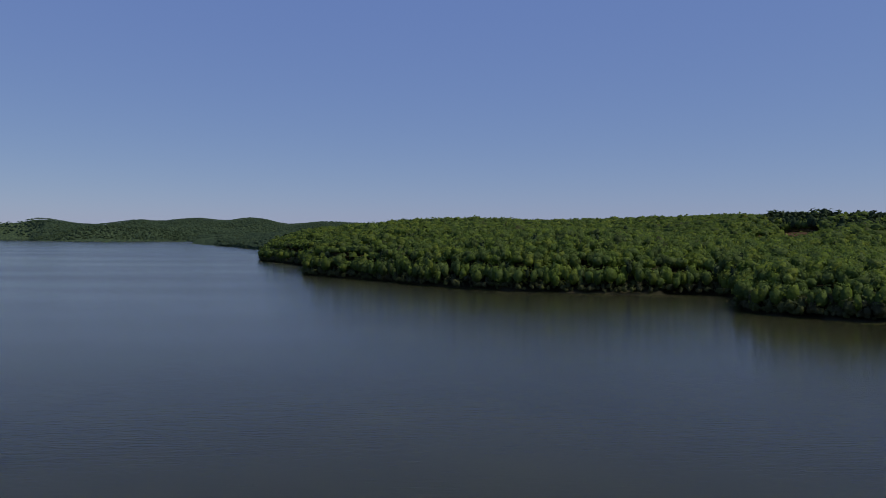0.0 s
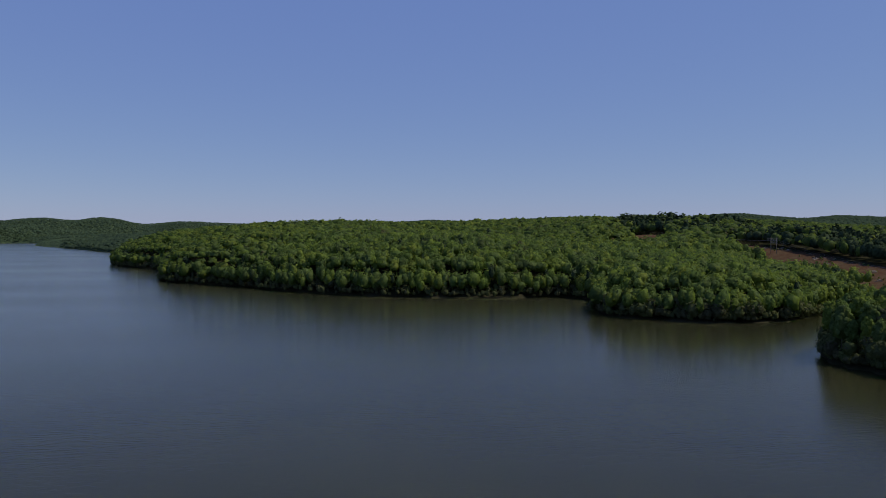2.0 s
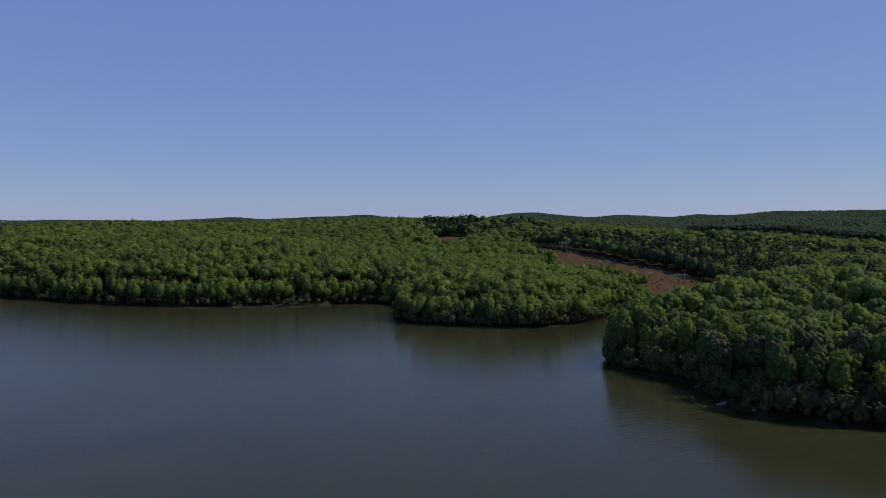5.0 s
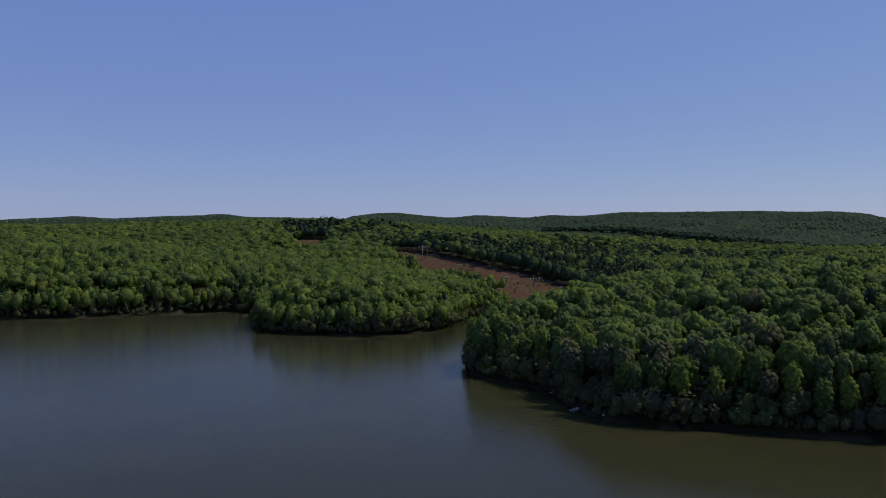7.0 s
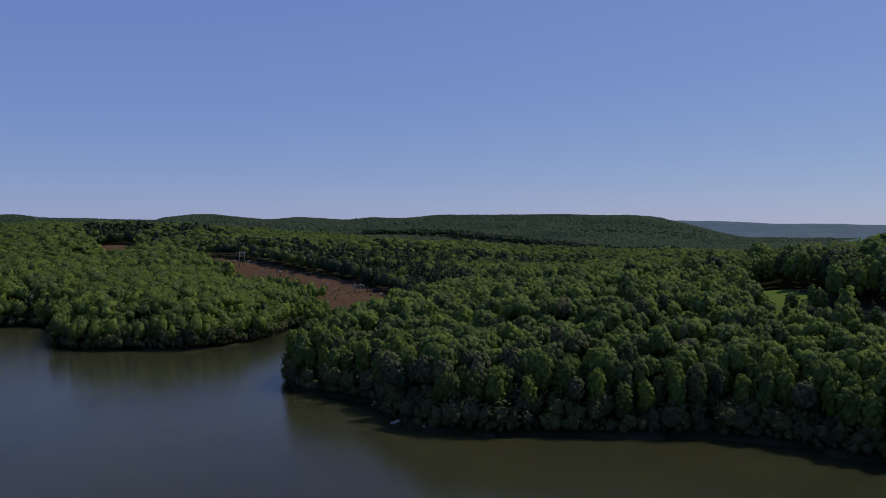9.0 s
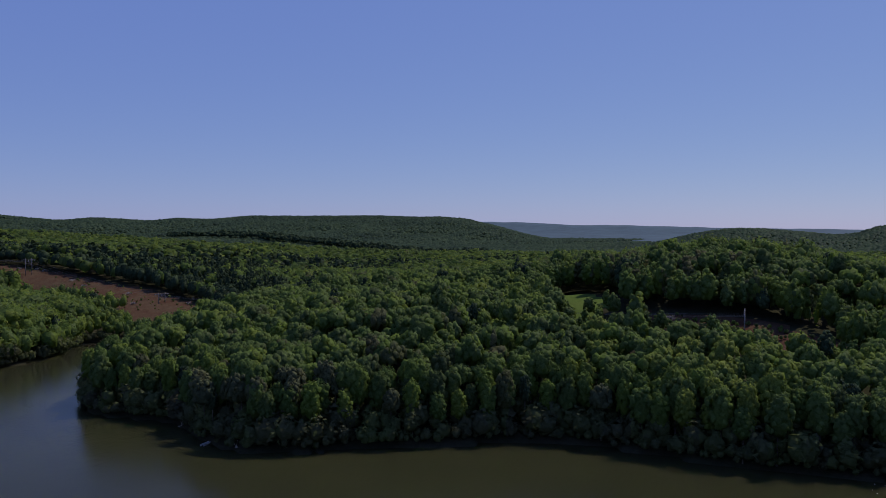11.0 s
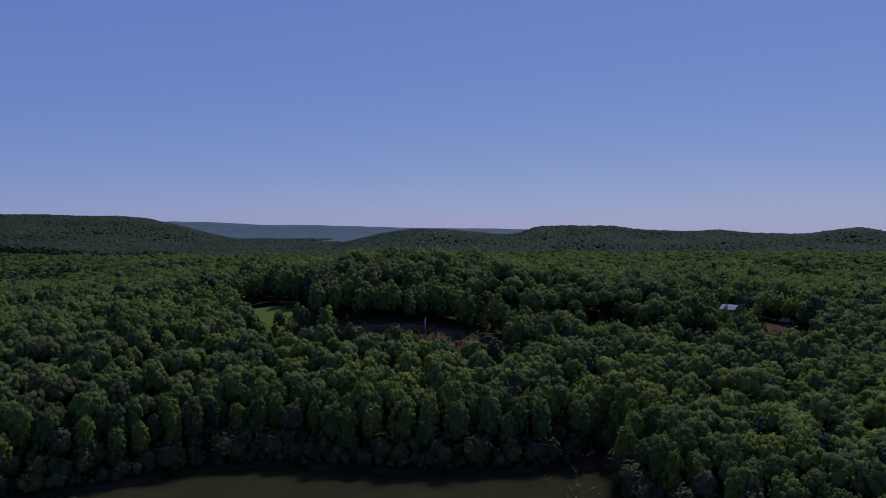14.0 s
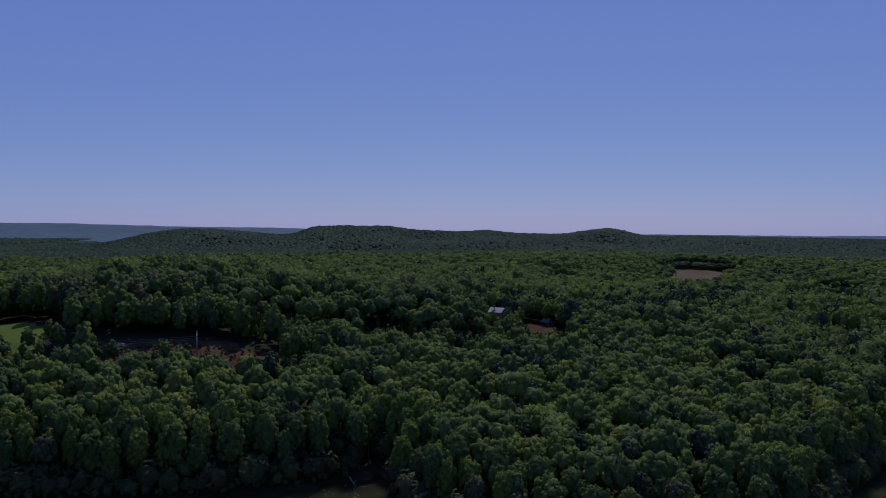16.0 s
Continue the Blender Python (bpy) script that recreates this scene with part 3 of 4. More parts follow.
def stature(x, y):
    """Lower growth beside the cleared strip."""
    low = 0.40 * np.exp(-(near_line(x, y, [(352, 575), (335, 470), (322, 395), (318, 350)]) / 20) ** 2)
    low = low + 0.66 * np.exp(-(near_line(x, y, [(305, 24), (305, 84)]) / 15) ** 4)
    for lane, share in zip(LANES, (0.55, 0.55, 0.48, 0.55, 0.55)):
        low = np.maximum(low, share * np.exp(-(near_line(x, y, lane) / 13) ** 4))
    return 1 - low + 0.5 * np.exp(-(near_line(x, y, [(425, 1010), (480, 985), (540, 945)]) / 34) ** 2)


def young_share(x, y):
    """Where young, pointed trees stand close together."""
    return 0.85 * np.exp(-(near_line(x, y, [(368, 20), (372, -10), (362, -48), (340, -75)]) / 24) ** 2)


def joined_wood(name, label, x, y, z, height, width, kinds, library, materials, seed):
    """Many trees in one mesh. kinds: the place of each tree's sort in library, whose entries are lists of crowns and a material."""
    r = np.random.RandomState(seed)
    verts, normals, tris, index, at = [], [], [], [], 0
    for sort, (crowns, mat) in enumerate(library):
        mine = np.where(kinds == sort)[0]
        pick = r.randint(0, len(crowns), len(mine))
        for c, (cv, cn, ct) in enumerate(crowns):
            who = mine[pick == c]
            if not len(who):
                continue
            a = r.uniform(0, 2 * np.pi, len(who))
            ca, sa = np.cos(a)[:, None], np.sin(a)[:, None]
            w, h = width[who], height[who]
            px = (cv[None, :, 0] * ca - cv[None, :, 1] * sa) * w[:, None] + x[who, None]
            py = (cv[None, :, 0] * sa + cv[None, :, 1] * ca) * w[:, None] + y[who, None]
            pz = cv[None, :, 2] * h[:, None] + z[who, None]
            verts.append(np.stack([px, py, pz], -1).reshape(-1, 3))
            normals.append(np.stack([cn[None, :, 0] * ca - cn[None, :, 1] * sa, cn[None, :, 0] * sa + cn[None, :, 1] * ca,
                                     cn[None, :, 2] + 0 * ca], -1).reshape(-1, 3))
            tris.append((ct[None] + at + np.arange(len(who))[:, None, None] * len(cv)).reshape(-1, 3))
            index.append(np.full(len(tris[-1]), mat))
            at += len(who) * len(cv)
    me = mesh_of(name, np.vstack(verts), [np.vstack(tris)], materials, np.concatenate(index), True, np.vstack(normals))
    return tagged(new(name, me), label, "woods", kind="stuff")


def sorts_of(x, y, r, d=None):
    """0 rounded, 1 tall, 2 pine, 3 young pointed, 4 leafy to the ground at the edge of a clearing, 5 a dark evergreen of that sort."""
    k = np.where(r.uniform(size=len(x)) < 0.55, 0, 1)
    k[r.uniform(size=len(x)) < pine_share(x, y)] = 2
    k[r.uniform(size=len(x)) < young_share(x, y)] = 3
    edge = open_ground(x, y, CLEARED + MEADOW + YARD, 18.0)
    k[edge & (k < 2)] = 4
    k[edge & (k == 2)] = 5
    if d is not None:
        k[(d < 13) & (k < 2)] = 4
    return k


# the trees along the near shore, one by one
def tree_sort(seed, kind, label, leaf=None):
    v, nv, t = clumped_crown(seed, kind, 42, 360, 0.019, -0.75)
    thing = new("tree")
    part("trunk", trunk_mesh(seed, kind), thing)
    part("crown", mesh_of("crown", v, [t], [leaf or (NEEDLE if kind == "pine" else LEAF_OWN)], None, True, nv), thing)
    return tagged(thing, label, "tree", "trees along the near shore")


SORTS = [tree_sort(11, "round", "broad oak in full spring leaf on the lake shore"), tree_sort(12, "round", "round-crowned hardwood tree in fresh green leaf"),
         tree_sort(13, "tall", "tall slender hardwood tree in green leaf"), tree_sort(14, "tall", "tall leafy poplar among shore trees"),
         tree_sort(17, "shore", "shore hardwood leafy down to the water"), tree_sort(18, "shore", "bushy shore tree with low leafy branches"),
         tree_sort(15, "round", "spreading hardwood tree leaning over the water"), tree_sort(16, "pine", "dark green pine among the hardwoods"),
         tree_sort(19, "tall", "dull brown half-bare tree among the shore hardwoods", BROWN_LEAF)]
rt = np.random.RandomState(5)
NEAR_STEP = 5.5
sx, sy = scatter(NEAR_STEP, (140, -190, 420, 330), 21)
sx, sy, sz, sd = wooded(sx, sy, 150, 700, 2.6)
front = sd < 30
order = np.argsort(np.where(front, sd, 1e9))[:300]
chosen = np.zeros(len(sx), bool)
chosen[order[np.isfinite(sd[order])]] = True
chosen &= front
first = [True] * len(SORTS)
for i in np.where(chosen)[0]:
    dull = 0.34 * math.exp(-(math.hypot(sx[i] - 188, sy[i] - 182) / 38) ** 2) + 0.03
    k = 7 if rt.uniform() < 0.05 else 8 if rt.uniform() < dull else int(rt.randint(4, 6)) if sd[i] < 11 else int(rt.choice([0, 1, 2, 3, 6]))
    tall = rt.uniform(15, 21) if sd[i] > 9 else rt.uniform(14, 20)
    m = pose(sx[i], sy[i], sz[i] - 0.1, rt.uniform(-3, 3), rt.uniform(-3, 3), rt.uniform(0, 360))
    s = Matrix.Diagonal((tall * rt.uniform(0.58, 0.80), tall * rt.uniform(0.58, 0.80), tall, 1))
    if first[k]:
        SORTS[k].matrix_basis = m @ s
        first[k] = False
    else:
        c = copy_thing(SORTS[k], m)
        c.matrix_basis = m @ s

# the woods behind them
rw = np.random.RandomState(6)
NAMES = (("round", 0), ("tall", 0), ("pine", 1), ("cone", 0), ("full", 0), ("full", 1))
WOOD_NEAR = [([clumped_crown(40 + 10 * k + i, kind, 22 if kind == "full" else 18, 54, 0.026, -0.8 if kind == "full" else -0.35) for i in range(8)], mat) for k, (kind, mat) in enumerate(NAMES)]
WOOD_MID = [([crown_arrays(80 + 10 * k + i, kind, 32, 0.054, 0, -0.95 if kind == "full" else -0.6) for i in range(8)], mat) for k, (kind, mat) in enumerate(NAMES)]
WOOD_HILL = [([crown_arrays(120 + 10 * k + i, kind, 7, 0.10, 0, -0.8 if kind in ("full", "pine") else -0.2) for i in range(8)], mat) for k, (kind, mat) in enumerate(NAMES)]
WOOD_FAR = [([crown_arrays(160 + 10 * k + i, "full", 0, 0, 0, 0.15) for i in range(8)], mat) for k, (kind, mat) in enumerate(NAMES)]
WOOD_PINE = [([crown_arrays(200 + 10 * k + i, "pine" if mat else kind, 6, 0.09, 0, -0.2) for i in range(6)], mat) for k, (kind, mat) in enumerate(NAMES)]
# from far off the crowns close up: their faces turn to the sky
WOOD_FAR = [([(v, (n * (0.55, 0.55, 0.4) + (0, 0, 0.6)) / np.linalg.norm(n * (0.55, 0.55, 0.4) + (0, 0, 0.6), axis=1)[:, None], t) for v, n, t in crowns], mat)
            for crowns, mat in WOOD_FAR]
x, y, z = sx[~chosen], sy[~chosen], sz[~chosen]
keep = np.hypot(x, y) < 520
x, y, z = x[keep], y[keep], z[keep]
kinds = sorts_of(x, y, rw)
tall = np.where(kinds == 3, rw.uniform(7, 11, len(x)), rw.normal(17.6, 2.5, len(x)).clip(11, 24)) * stature(x, y)
joined_wood("near_woods", "dense hardwood canopy in spring leaf with scattered pines", x, y, z, tall, tall * rw.uniform(0.58, 0.86, len(x)), kinds, WOOD_NEAR, [LEAF, NEEDLE], 7)


def wood(name, label, step, low, high, box, library, seed, heights=(15, 20.6), shore=0.8, skip=None, leaf=None):
    r = np.random.RandomState(seed)
    x, y = scatter(step, box, seed)
    if skip is not None:
        out = ~skip(x, y)
        x, y = x[out], y[out]
    x, y, z, d = wooded(x, y, low, high, shore)
    kinds = sorts_of(x, y, r, d)
    tall = r.normal(sum(heights) / 2, (heights[1] - heights[0]) / 3, len(x)).clip(heights[0] - 3, heights[1] + 2) * stature(x, y)
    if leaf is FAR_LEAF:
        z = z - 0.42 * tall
    tall = np.where(kinds >= 4, 0.86, 1.0) * tall
    return joined_wood(name, label, x, y, z, tall, tall * np.where(kinds >= 4, 1.15, 1.0) * r.uniform(0.8, 1.25, len(x)) * min(step / 6.9, 1.7), kinds, library, [leaf or LEAF, NEEDLE], seed)


def near_box(x, y):
    return (x > 140) & (x < 420) & (y > -190) & (y < 330) & (np.hypot(x, y) < 520)


wood("shore_woods", "leafy hardwood canopy behind the shore", 5.4, 250, 720, (-200, -420, 720, 720), WOOD_MID, 8, skip=near_box)
wood("hill_woods", "hardwood canopy on the low hills", 7.4, 720, 1350, (-800, -1100, 1350, 1350), WOOD_HILL, 9, leaf=MID_LEAF)
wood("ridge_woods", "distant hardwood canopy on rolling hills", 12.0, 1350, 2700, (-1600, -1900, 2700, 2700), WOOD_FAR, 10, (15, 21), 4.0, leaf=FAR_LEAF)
wood("pine_ridge", "dark pines along the crest of a low ridge", 10.5, 1350, 2150, (1150, 600, 1560, 1600), WOOD_PINE, 13, (17, 23), 4.0, skip=lambda x, y: near_line(x, y, PINE_RIDGE) > 50, leaf=NEEDLE)
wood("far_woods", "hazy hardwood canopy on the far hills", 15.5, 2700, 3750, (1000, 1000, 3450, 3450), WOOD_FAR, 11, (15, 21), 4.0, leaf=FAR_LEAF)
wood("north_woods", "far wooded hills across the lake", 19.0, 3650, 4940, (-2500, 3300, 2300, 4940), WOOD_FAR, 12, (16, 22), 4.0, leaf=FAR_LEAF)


# brush along the waterline
def brush(name, label, step, box, low, high, deep, seed, heights=(2.0, 5.0), leaves=70):
    r = np.random.RandomState(seed)
    x, y = scatter(step, box, seed)
    x, y, z, d = wooded(x, y, low, high, 0.4 if high < 600 else -0.6)
    keep = d < deep
    x, y, z = x[keep], y[keep], np.maximum(z[keep], 0.1)
    tall = r.uniform(*heights, len(x))
    bushes = [([crown_arrays(260 + i, "full", leaves, 0.055 * (70 / leaves) ** 0.5, 0, -0.6) for i in range(5)], 0)]
    return joined_wood(name, label, x, y, z - 0.06 * tall, tall, tall * r.uniform(1.0, 1.5, len(x)), np.zeros(len(x), int), bushes, [SHADED_LEAF], seed)


brush("shore_brush", "leafy brush hanging over the waterline", 2.1, (140, -190, 330, 430), 100, 540, 5.0, 31, (2.5, 6.0), 60)
brush("undergrowth", "dark undergrowth between the shore trees", 4.3, (140, -190, 330, 430), 100, 480, 24.0, 33, (6.0, 12.0), 60)
brush("far_shore_brush", "low leafy brush at the water's edge", 3.4, (-400, 430, 330, 1350), 440, 1400, 13.0, 32, (3.0, 7.5), 28)


# ---- the blue ridge on the horizon ----
def build_far_ridge():
    line = np.array([(58, 100), (62, 112), (66, 108), (69, 92), (71.5, 94), (76, 84), (80, 75), (86, 71), (90, 60), (97, 46), (105, 40), (112, 38),
                     (120, 34), (124, 32), (126, 36), (131, 36)], float)
    b = np.arange(56, 133, 0.1)
    h = sum(np.interp(b + o, line[:, 0], line[:, 1]) for o in (-0.6, 0, 0.6)) / 3 + 1.2 * lumps(b * 40, b * 7, 90, 9)
    a = np.radians(b)
    rows = []
    for r, share in ((2800, 0.0), (3100, 0.03), (3500, 0.10), (3900, 0.22), (4200, 0.38), (4450, 0.60), (4650, 0.86), (4780, 1.0), (4880, 0.8)):
        base = ground(r * np.sin(a), r * np.cos(a))[0]
        rows.append(np.column_stack([r * np.sin(a), r * np.cos(a), np.minimum(base, 14) + (1 if share else -6) + 6 * share ** 0.5 +
                                     (h - 18) * share + share * (1 - share) * 30 * lumps(b * 40, b * 9 + r, 130, 10)]))
    k = len(b)
    i, j = np.meshgrid(np.arange(8), np.arange(k - 1), indexing="ij")
    quads = np.stack([i * k + j, (i + 1) * k + j, (i + 1) * k + j + 1, i * k + j + 1], -1).reshape(-1, 4)
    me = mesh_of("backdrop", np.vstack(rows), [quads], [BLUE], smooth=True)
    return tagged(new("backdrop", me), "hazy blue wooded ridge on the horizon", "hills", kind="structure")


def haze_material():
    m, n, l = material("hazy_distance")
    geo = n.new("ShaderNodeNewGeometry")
    # the blue of the haze is painted in as emission over a near-black base
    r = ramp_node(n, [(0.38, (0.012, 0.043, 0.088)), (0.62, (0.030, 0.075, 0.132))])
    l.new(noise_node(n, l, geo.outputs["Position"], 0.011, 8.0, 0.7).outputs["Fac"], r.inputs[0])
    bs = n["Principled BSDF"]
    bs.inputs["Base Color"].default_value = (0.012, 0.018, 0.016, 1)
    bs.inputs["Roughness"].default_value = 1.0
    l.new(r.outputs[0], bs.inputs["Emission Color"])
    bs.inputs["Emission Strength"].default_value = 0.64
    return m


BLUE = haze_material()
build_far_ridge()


def young_stand():
    r = np.random.RandomState(41)
    x, y = scatter(4.0, (300, -130, 415, 50), 41)
    x, y, z, d = wooded(x, y, 200, 500, 6.0)
    keep = r.uniform(size=len(x)) < young_share(x, y)
    x, y, z = x[keep], y[keep], z[keep]
    tall = r.uniform(8, 12.5, len(x))
    return joined_wood("young_stand", "close stand of young pointed trees under the wires", x, y, z, tall, tall * r.uniform(0.8, 1.1, len(x)),
                       np.full(len(x), 3), WOOD_MID, [LEAF, NEEDLE], 42)


young_stand()


# ---- things by the water, under the wires and among the trees ----
def height(x, y):
    return float(ground(np.array([x], float), np.array([y], float))[0][0])


def box_bm(bm, size, m=Matrix(), bevel=0.0):
    """A block of the given size, centred at the pose m, with worn edges."""
    made = bmesh.ops.create_cube(bm, size=1.0, matrix=m @ Matrix.Diagonal((*size, 1)))
    if bevel:
        edges = list({e for v in made["verts"] for e in v.link_edges})
        bmesh.ops.bevel(bm, geom=edges, offset=bevel, segments=1, affect='EDGES')


def rod_bm(bm, a, b, r1, r2=None, sides=8):
    a, b = Vector(a), Vector(b)
    way = b - a
    m = Matrix.Translation((a + b) / 2) @ way.to_track_quat('Z', 'Y').to_matrix().to_4x4()
    bmesh.ops.create_cone(bm, cap_ends=True, segments=sides, radius1=r1, radius2=r1 if r2 is None else r2, depth=way.length, matrix=m)


def piece(name, bm, mat, parent, label="", smooth=False):
    me = bpy.data.meshes.new(name)
    bm.to_mesh(me)
    bm.free()
    me.materials.append(mat)
    for p in me.polygons:
        p.use_smooth = smooth
    ob = new(name, me)
    ob.parent = parent
    return tagged(ob, label) if label else ob


POLE = simple("weathered_pole", (0.20, 0.19, 0.18), (0.32, 0.31, 0.29), 0.8)
STEEL = simple("grey_steel", (0.16, 0.165, 0.17), (0.24, 0.245, 0.25), 1.5, rough=0.5, metal=0.6)
GLASSY = simple("pale_insulator", (0.45, 0.47, 0.48), (0.55, 0.57, 0.58), 3.0, rough=0.3)
PAINT = simple("white_boat_paint", (0.55, 0.56, 0.55), (0.72, 0.72, 0.70), 1.5, rough=0.45)
INSIDE = simple("grey_boat_inside", (0.20, 0.21, 0.20), (0.30, 0.31, 0.29), 2.0)
DRIFT = simple("bleached_wood", (0.34, 0.30, 0.25), (0.52, 0.47, 0.40), 1.5)
SIDING = simple("pale_siding", (0.60, 0.60, 0.58), (0.72, 0.71, 0.68), 0.6)
BRICKY = simple("brown_siding", (0.22, 0.17, 0.13), (0.30, 0.24, 0.19), 0.6)
SHINGLE = simple("grey_shingles", (0.20, 0.20, 0.21), (0.32, 0.32, 0.33), 0.5)
PALE_ROOF = simple("pale_metal_roof", (0.34, 0.345, 0.35), (0.46, 0.465, 0.47), 0.4, rough=0.9)
DARKGLASS = simple("dark_window_glass", (0.015, 0.018, 0.022), (0.025, 0.028, 0.032), 2.0, rough=0.15)
ROAD = simple("pale_gravel_drive", (0.22, 0.20, 0.18), (0.34, 0.31, 0.28), 0.2)


def boat(x, y, turn):
    """A small flat-bottomed boat, 4.2 m long, moored at the bank."""
    thing = new("boat")
    thing.matrix_basis = pose(x, y, -0.08, 0, 0, turn)
    bm = bmesh.new()
    rows = []
    for u, half, rise in ((-2.1, 0.62, 0.0), (-1.0, 0.70, 0.0), (0.3, 0.70, 0.0), (1.3, 0.60, 0.06), (2.1, 0.38, 0.22)):
        outer = [(u, -half, 0.52 + rise), (u, -half * 0.8, rise), (u, half * 0.8, rise), (u, half, 0.52 + rise)]
        inner = [(u * 0.97, half - 0.06, 0.52 + rise), (u * 0.97, half * 0.76, 0.07 + rise), (u * 0.97, -half * 0.76, 0.07 + rise), (u * 0.97, -half + 0.06, 0.52 + rise)]
        rows.append([bm.verts.new(p) for p in outer + inner])
    for a, b in zip(rows, rows[1:]):
        for k in range(8):
            bm.faces.new((a[k], a[(k + 1) % 8], b[(k + 1) % 8], b[k]))
    bm.faces.new(rows[0])
    bm.faces.new(rows[-1][::-1])
    bmesh.ops.recalc_face_normals(bm, faces=bm.faces)
    piece("hull", bm, PAINT, thing)
    for u in (-1.5, -0.3, 1.0):
        bm = bmesh.new()
        box_bm(bm, (0.3, 1.22, 0.05), Matrix.Translation((u, 0, 0.42)), 0.01)
        piece("bench", bm, INSIDE, thing, "grey boat bench")
    return tagged(thing, "small white flat-bottomed boat lying at the wooded bank", "boat")


boat(175.6, 189.4, 12)


def fallen_tree(x, y, turn, length, label):
    """A bleached trunk lying from the bank into the water, with bare branches."""
    r = np.random.RandomState(int(x * 7 + y))
    thing = new("fallen_tree")
    thing.matrix_basis = pose(x, y, 0.25, 0, 0, turn)
    bm = bmesh.new()
    rod_bm(bm, (-length / 2, 0, 0.9), (length / 2, 0, -0.2), 0.22, 0.10)
    piece("trunk", bm, DRIFT, thing, smooth=True)
    for k in range(5):
        u = r.uniform(-0.3, 0.45) * length
        bm = bmesh.new()
        z = 0.35 - u / length * 1.1
        rod_bm(bm, (u, 0, z), (u + r.uniform(0.3, 1.4), r.uniform(-1.6, 1.6), z + r.uniform(0.6, 2.2)), 0.09, 0.03, 6)
        piece("branch", bm, DRIFT, thing, smooth=True)
    return tagged(thing, label, "fallen tree")


fallen_tree(189.5, 212.5, 150, 7, "bleached fallen tree with bare branches at the waterline")
fallen_tree(176.5, 178.0, 60, 5, "pale dead log sloping from the bank into the lake")
fallen_tree(243.5, -2.0, 200, 5, "grey snag lying at the head of the cove")


def floating_debris(x, y, size, seed):
    r = np.random.RandomState(seed)
    bm = bmesh.new()
    bmesh.ops.create_icosphere(bm, subdivisions=1, radius=0.5)
    for v in bm.verts:
        v.co = Vector((v.co.x * size * r.uniform(0.8, 1.6), v.co.y * size * r.uniform(0.5, 0.9), v.co.z * size * 0.4)) * r.uniform(0.8, 1.2)
    me = bpy.data.meshes.new("floating_debris")
    bm.to_mesh(me)
    bm.free()
    me.materials.append(PAINT if seed % 3 else DRIFT)
    ob = new("floating_debris", me)
    ob.matrix_basis = pose(x, y, 0.05, 0, 0, r.uniform(0, 180))
    return tagged(ob, "pale scrap of debris floating in the cove", "debris", "debris afloat in the cove")


rd = np.random.RandomState(77)
n = 0
while n < 34:
    px, py = rd.normal(234, 8), rd.normal(-2, 10)
    if inland(np.array([px]), np.array([py]))[0] < -0.8:
        floating_debris(px, py, rd.uniform(0.18, 0.5), n)
        n += 1


# the line of poles and its wires
def pole_frame(x, y, turn, tall):
    """Two wooden poles with a crossarm, braces and three strings of insulators."""
    z = height(x, y)
    thing = new("power_pylon")
    thing.matrix_basis = pose(x, y, z - 0.3, 0, 0, turn)
    for u in (-2.6, 2.6):
        bm = bmesh.new()
        rod_bm(bm, (u, 0, 0), (u, 0, tall), 0.26, 0.18)
        piece("pole", bm, POLE, thing, smooth=True)
    bm = bmesh.new()
    box_bm(bm, (11.5, 0.26, 0.34), Matrix.Translation((0, 0.2, tall - 1.2)), 0.03)
    piece("crossarm", bm, POLE, thing)
    bm = bmesh.new()
    box_bm(bm, (5.6, 0.16, 0.20), Matrix.Translation((0, 0, tall - 4.6)), 0.02)
    piece("lower_crossarm", bm, POLE, thing)
    for a, b in (((-2.6, 0, tall - 4.6), (2.6, 0, tall - 1.4)), ((2.6, 0.1, tall - 4.6), (-2.6, 0.1, tall - 1.4))):
        bm = bmesh.new()
        rod_bm(bm, a, b, 0.09, None, 6)
        piece("brace", bm, STEEL, thing)
    for u in (-5.2, 0, 5.2):
        bm = bmesh.new()
        for k in range(6):
            bmesh.ops.create_cone(bm, cap_ends=True, segments=8, radius1=0.13, radius2=0.06, depth=0.12,
                                  matrix=Matrix.Translation((u, 0.2, tall - 1.5 - 0.17 * k)))
        rod_bm(bm, (u, 0.2, tall - 1.3), (u, 0.2, tall - 2.6), 0.03, None, 6)
        piece("insulator", bm, GLASSY, thing, "string of pale insulators")
    tagged(thing, "weathered wooden two-pole power pylon standing in the cleared strip", "pylon", "pylons of the power line")
    return [(x + math.cos(radians(turn)) * u, y + math.sin(radians(turn)) * u, z + tall - 2.9) for u in (-5.2, 0, 5.2)]


ENDS = [pole_frame(408, 972, 3, 14.5), pole_frame(398.5, 633, -3, 14.5), pole_frame(385, 456, -5, 8.0), pole_frame(352, 246, -9, 14.5),
        pole_frame(331, 58, 9, 9.0)]
for a, b in zip(ENDS, ENDS[1:]):
    for p, q in zip(a, b):
        bm = bmesh.new()
        sag = 0.012 * math.dist(p, q)
        last = None
        for k in range(17):
            u = k / 16
            at = Vector(p).lerp(Vector(q), u) - Vector((0, 0, 4 * sag * u * (1 - u)))
            if last is not None:
                rod_bm(bm, last, at, 0.03, None, 4)
            last = at
        me = bpy.data.meshes.new("power_wire")
        bm.to_mesh(me)
        bm.free()
        me.materials.append(STEEL)
        tagged(new("power_wire", me), "thin grey power wire slung between wooden pylons", "wire", "wires of the power line")


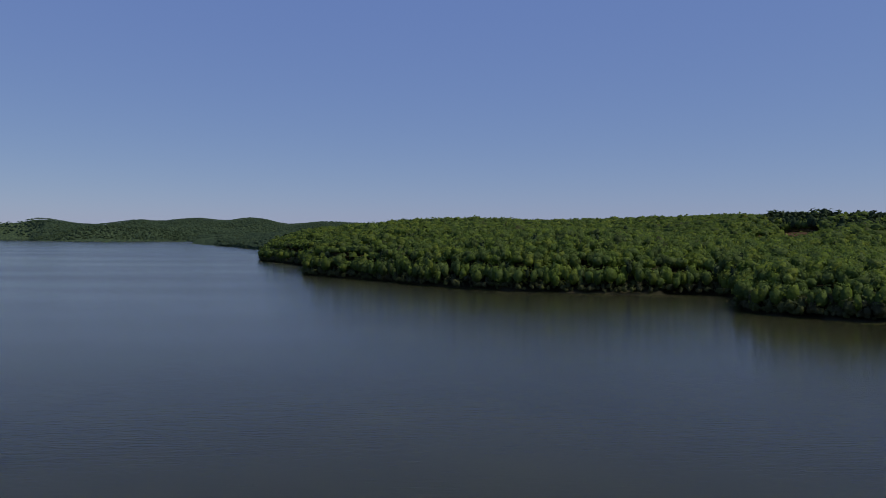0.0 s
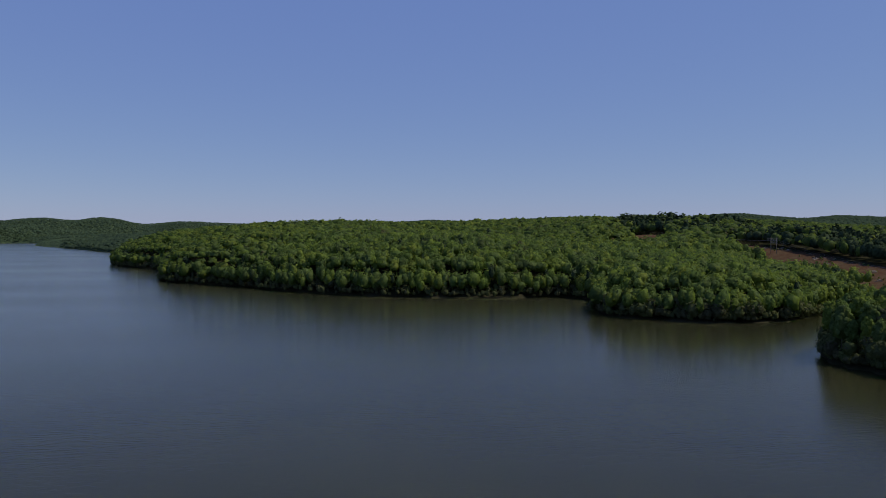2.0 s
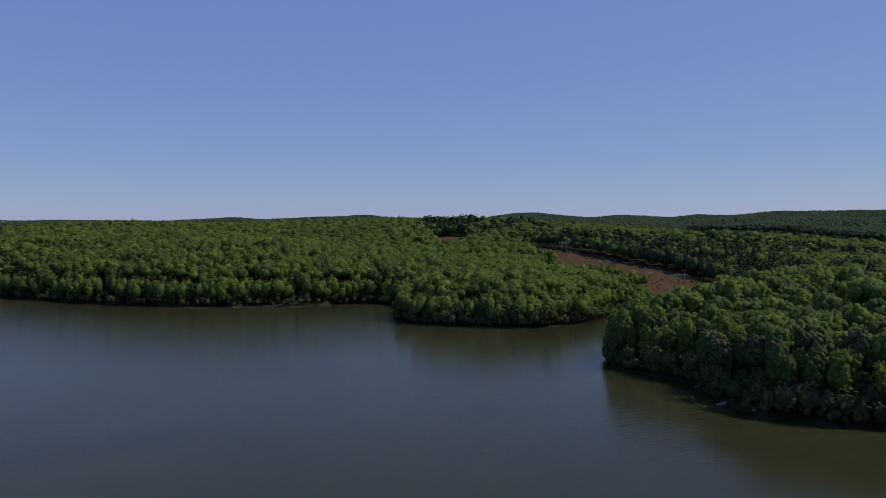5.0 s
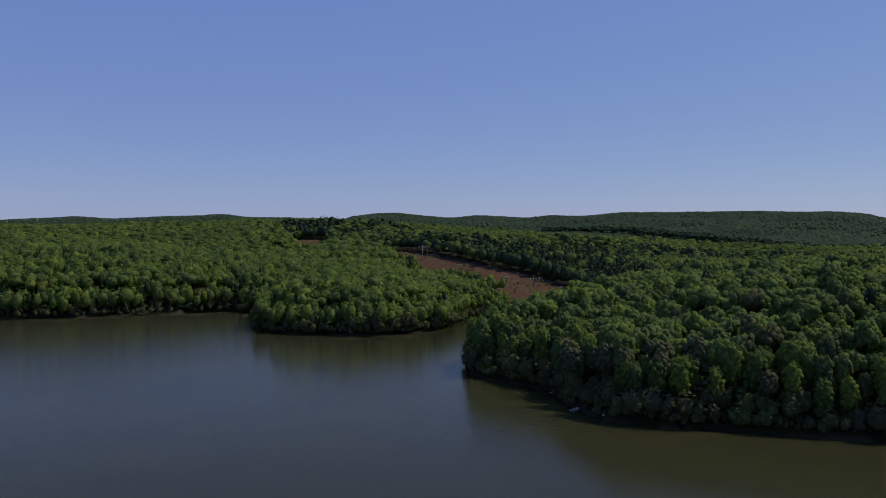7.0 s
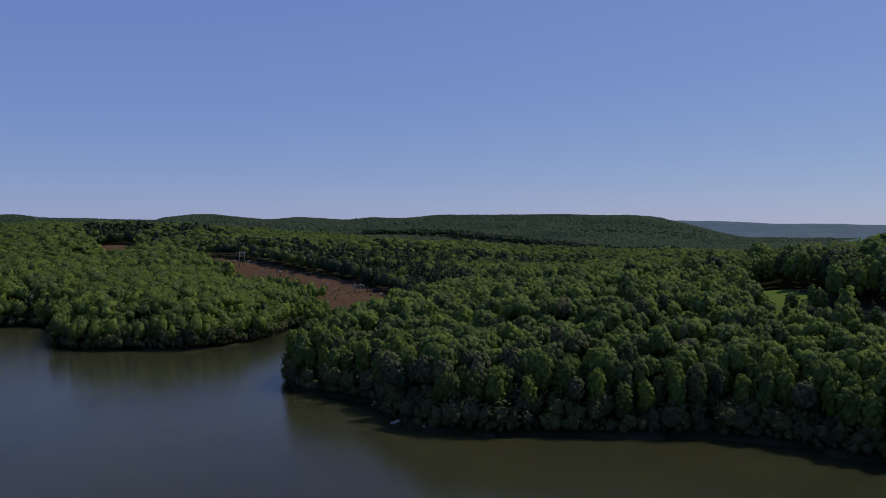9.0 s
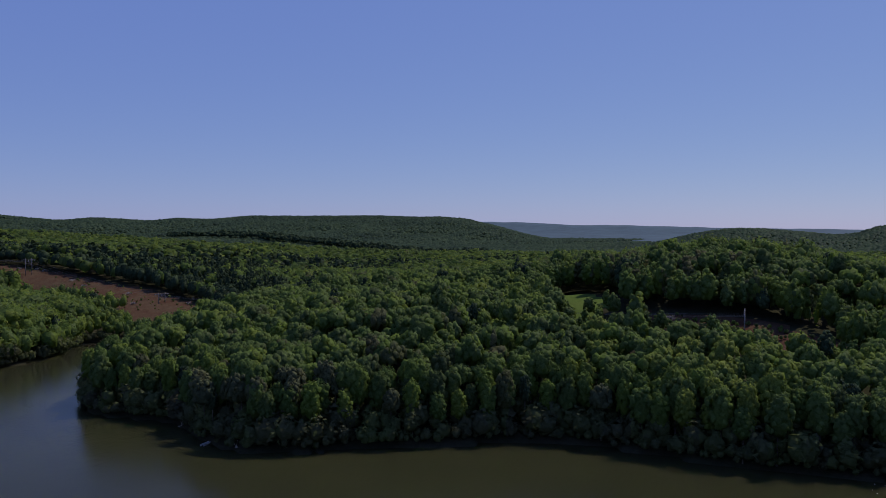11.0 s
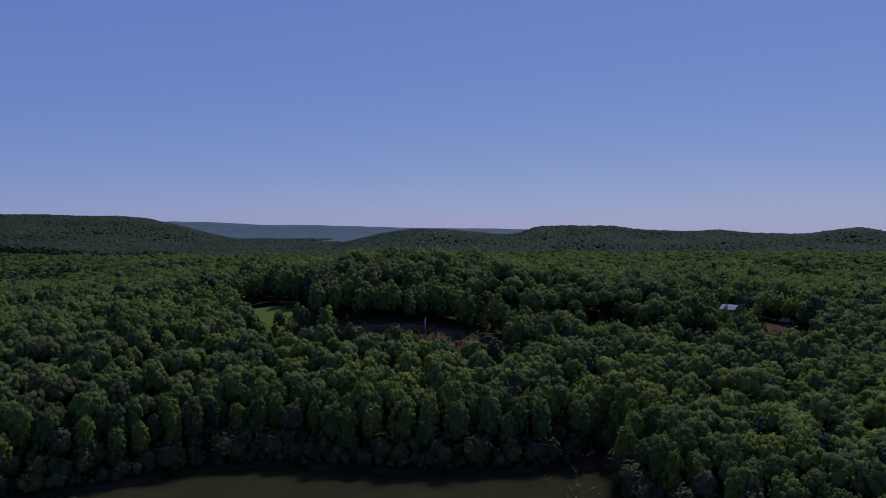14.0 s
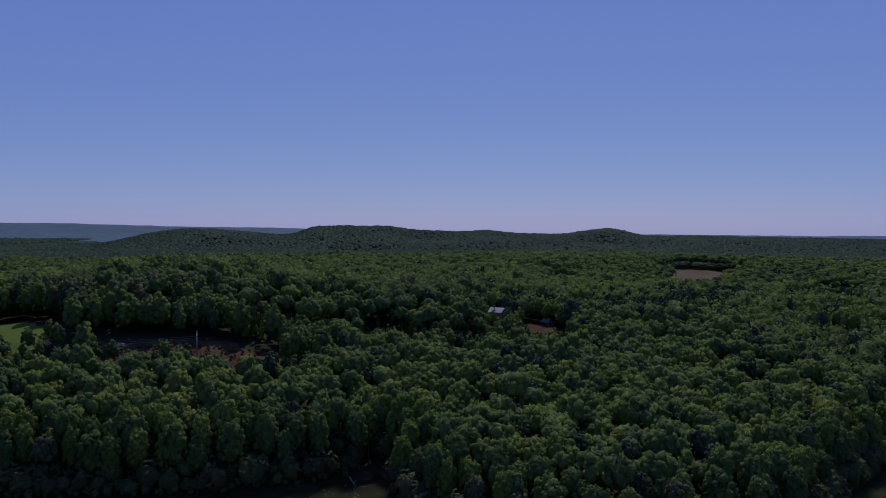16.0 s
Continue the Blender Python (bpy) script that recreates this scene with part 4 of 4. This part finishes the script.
# stumps, scrub and heaps of cut branches in the cleared strip
def shrub(x, y, tall, seed, label):
    v, nv, t = crown_arrays(400 + seed % 6, "full", 120, 0.06, 1, -1.1)
    if seed < 6:
        SHRUBS.append(mesh_of("shrub", v, [t], [LEAF_OWN], None, True, nv))
    ob = new("shrub", SHRUBS[seed % 6])
    ob.matrix_basis = pose(x, y, height(x, y) - 0.1 * tall, 0, 0, seed * 47) @ Matrix.Diagonal((tall * 1.3, tall * 1.3, tall, 1))
    return tagged(ob, label, "shrub", "scrub in the cleared strip")


def slash_heap(x, y, seed):
    r = np.random.RandomState(seed)
    bm = bmesh.new()
    for k in range(26):
        a, h = r.uniform(0, 6.3), r.uniform(0, 1.5)
        w = 2.6 * (1 - h / 2.2)
        c = Vector((r.normal() * w * 0.5, r.normal() * w * 0.35, h))
        d = Vector((math.cos(a), math.sin(a), r.uniform(-0.3, 0.3))) * r.uniform(0.8, 2.2)
        rod_bm(bm, c - d, c + d, r.uniform(0.05, 0.13), 0.03, 5)
    me = bpy.data.meshes.new("slash_heap")
    bm.to_mesh(me)
    bm.free()
    me.materials.append(DRIFT if seed % 2 else POLE)
    ob = new("slash_heap", me)
    ob.matrix_basis = pose(x, y, height(x, y) + 0.1, 0, 0, seed * 31)
    return tagged(ob, "grey heap of cut branches on red clay", "brushwood", "heaps of cut branches")


SHRUBS = []
rs = np.random.RandomState(88)
n = 0
while n < 285:
    u = rs.uniform()
    y = 715 - 390 * u if n < 165 else rs.uniform(34, 100)
    x = float(np.interp(y, [40, 112, 330, 385, 450, 540, 632, 700], [331, 331, 352, 368, 381, 388, 397, 405])) + (rs.uniform(-24, 24) if n < 165 else rs.uniform(-9, 9))
    shrub(x, y, rs.uniform(0.7, 2.4), n, "low dark green shrub on the cleared clay strip")
    n += 1
for n, (x, y) in enumerate(((412, 668), (420, 655), (417, 640), (405, 585), (398, 560), (392, 500), (372, 470), (395, 440), (360, 372), (335, 88), (327, 66))):
    slash_heap(x, y, n)


# houses among the trees
def house(x, y, turn, size, walls, roof, label, lift=0.0):
    """A gabled house: walls with eaves, a two-slope roof, a door and windows."""
    w, d, h = size
    thing = new("house")
    thing.matrix_basis = pose(x, y, height(x, y) - 0.2 + lift, 0, 0, turn)
    bm = bmesh.new()
    box_bm(bm, (w, d, h), Matrix.Translation((0, 0, h / 2)))
    rise = d * 0.32
    for u in (-w / 2, w / 2):
        vs = [bm.verts.new((u, -d / 2, h)), bm.verts.new((u, d / 2, h)), bm.verts.new((u, 0, h + rise))]
        bm.faces.new(vs)
    piece("wall", bm, walls, thing)
    bm = bmesh.new()
    run = math.hypot(d / 2 + 0.5, rise * (d / 2 + 0.5) / (d / 2))
    slope = math.atan2(rise, d / 2)
    for side in (-1, 1):
        m = Matrix.Translation((0, side * (d / 4 + 0.25), h + rise / 2 - 0.03)) @ Matrix.Rotation(-side * slope, 4, 'X')
        box_bm(bm, (w + 1.0, run, 0.16), m, 0.02)
    piece("roof", bm, roof, thing)
    bm = bmesh.new()
    box_bm(bm, (0.7, 0.7, 1.6), Matrix.Translation((w * 0.25, 0, h + rise + 0.2)), 0.03)
    piece("chimney", bm, BRICKY, thing, "brown chimney")
    for side in (-1, 1):
        for k in range(4):
            bm = bmesh.new()
            at = (-w / 2 + w * (k + 0.5) / 4, side * (d / 2 + 0.03), h * 0.55)
            if side < 0 and k == 1:
                box_bm(bm, (1.0, 0.08, 2.1), Matrix.Translation((at[0], at[1], 1.05)), 0.01)
                piece("door", bm, BRICKY, thing, "brown front door")
            else:
                box_bm(bm, (1.1, 0.08, 1.3), Matrix.Translation(at), 0.01)
                piece("window", bm, DARKGLASS, thing, "dark window")
    for u in (-1, 1):
        bm = bmesh.new()
        box_bm(bm, (0.08, 1.2, 1.3), Matrix.Translation((u * (w / 2 + 0.03), 0, h * 0.55)), 0.01)
        piece("window", bm, DARKGLASS, thing, "dark window")
    return tagged(thing, label, "house", "houses in the woods")


house(428, -85, 48, (8, 6.5, 5.2), BRICKY, PALE_ROOF, "brown house with a pale roof half hidden by trees", 0.8)
house(425, -112, 20, (6, 4, 2.4), BRICKY, SHINGLE, "low brown shed beside a clay yard")
house(864, -244, 10, (15, 9, 4), SIDING, PALE_ROOF, "pale house with a light metal roof among trees")
house(662, -449, -25, (12, 9, 6), SIDING, PALE_ROOF, "white house with dark windows in a gap of the woods")
house(432, -286, 60, (13, 8, 3.5), SIDING, SHINGLE, "pale house with grey shingle roof near the shore road")
house(446, -310, -20, (11, 7, 3.5), BRICKY, SHINGLE, "low brown house with a grey roof")
house(420, -266, 40, (10, 7, 3.2), SIDING, PALE_ROOF, "small pale house under tall trees")
house(578, -384, 15, (13, 8, 4), SIDING, SHINGLE, "pale house with grey roof beyond the trees")
house(850, -300, 30, (15, 9, 4), SIDING, PALE_ROOF, "distant pale house at the edge of a field")
house(880, -470, -10, (14, 9, 4), SIDING, PALE_ROOF, "distant white farmhouse by the dry field")
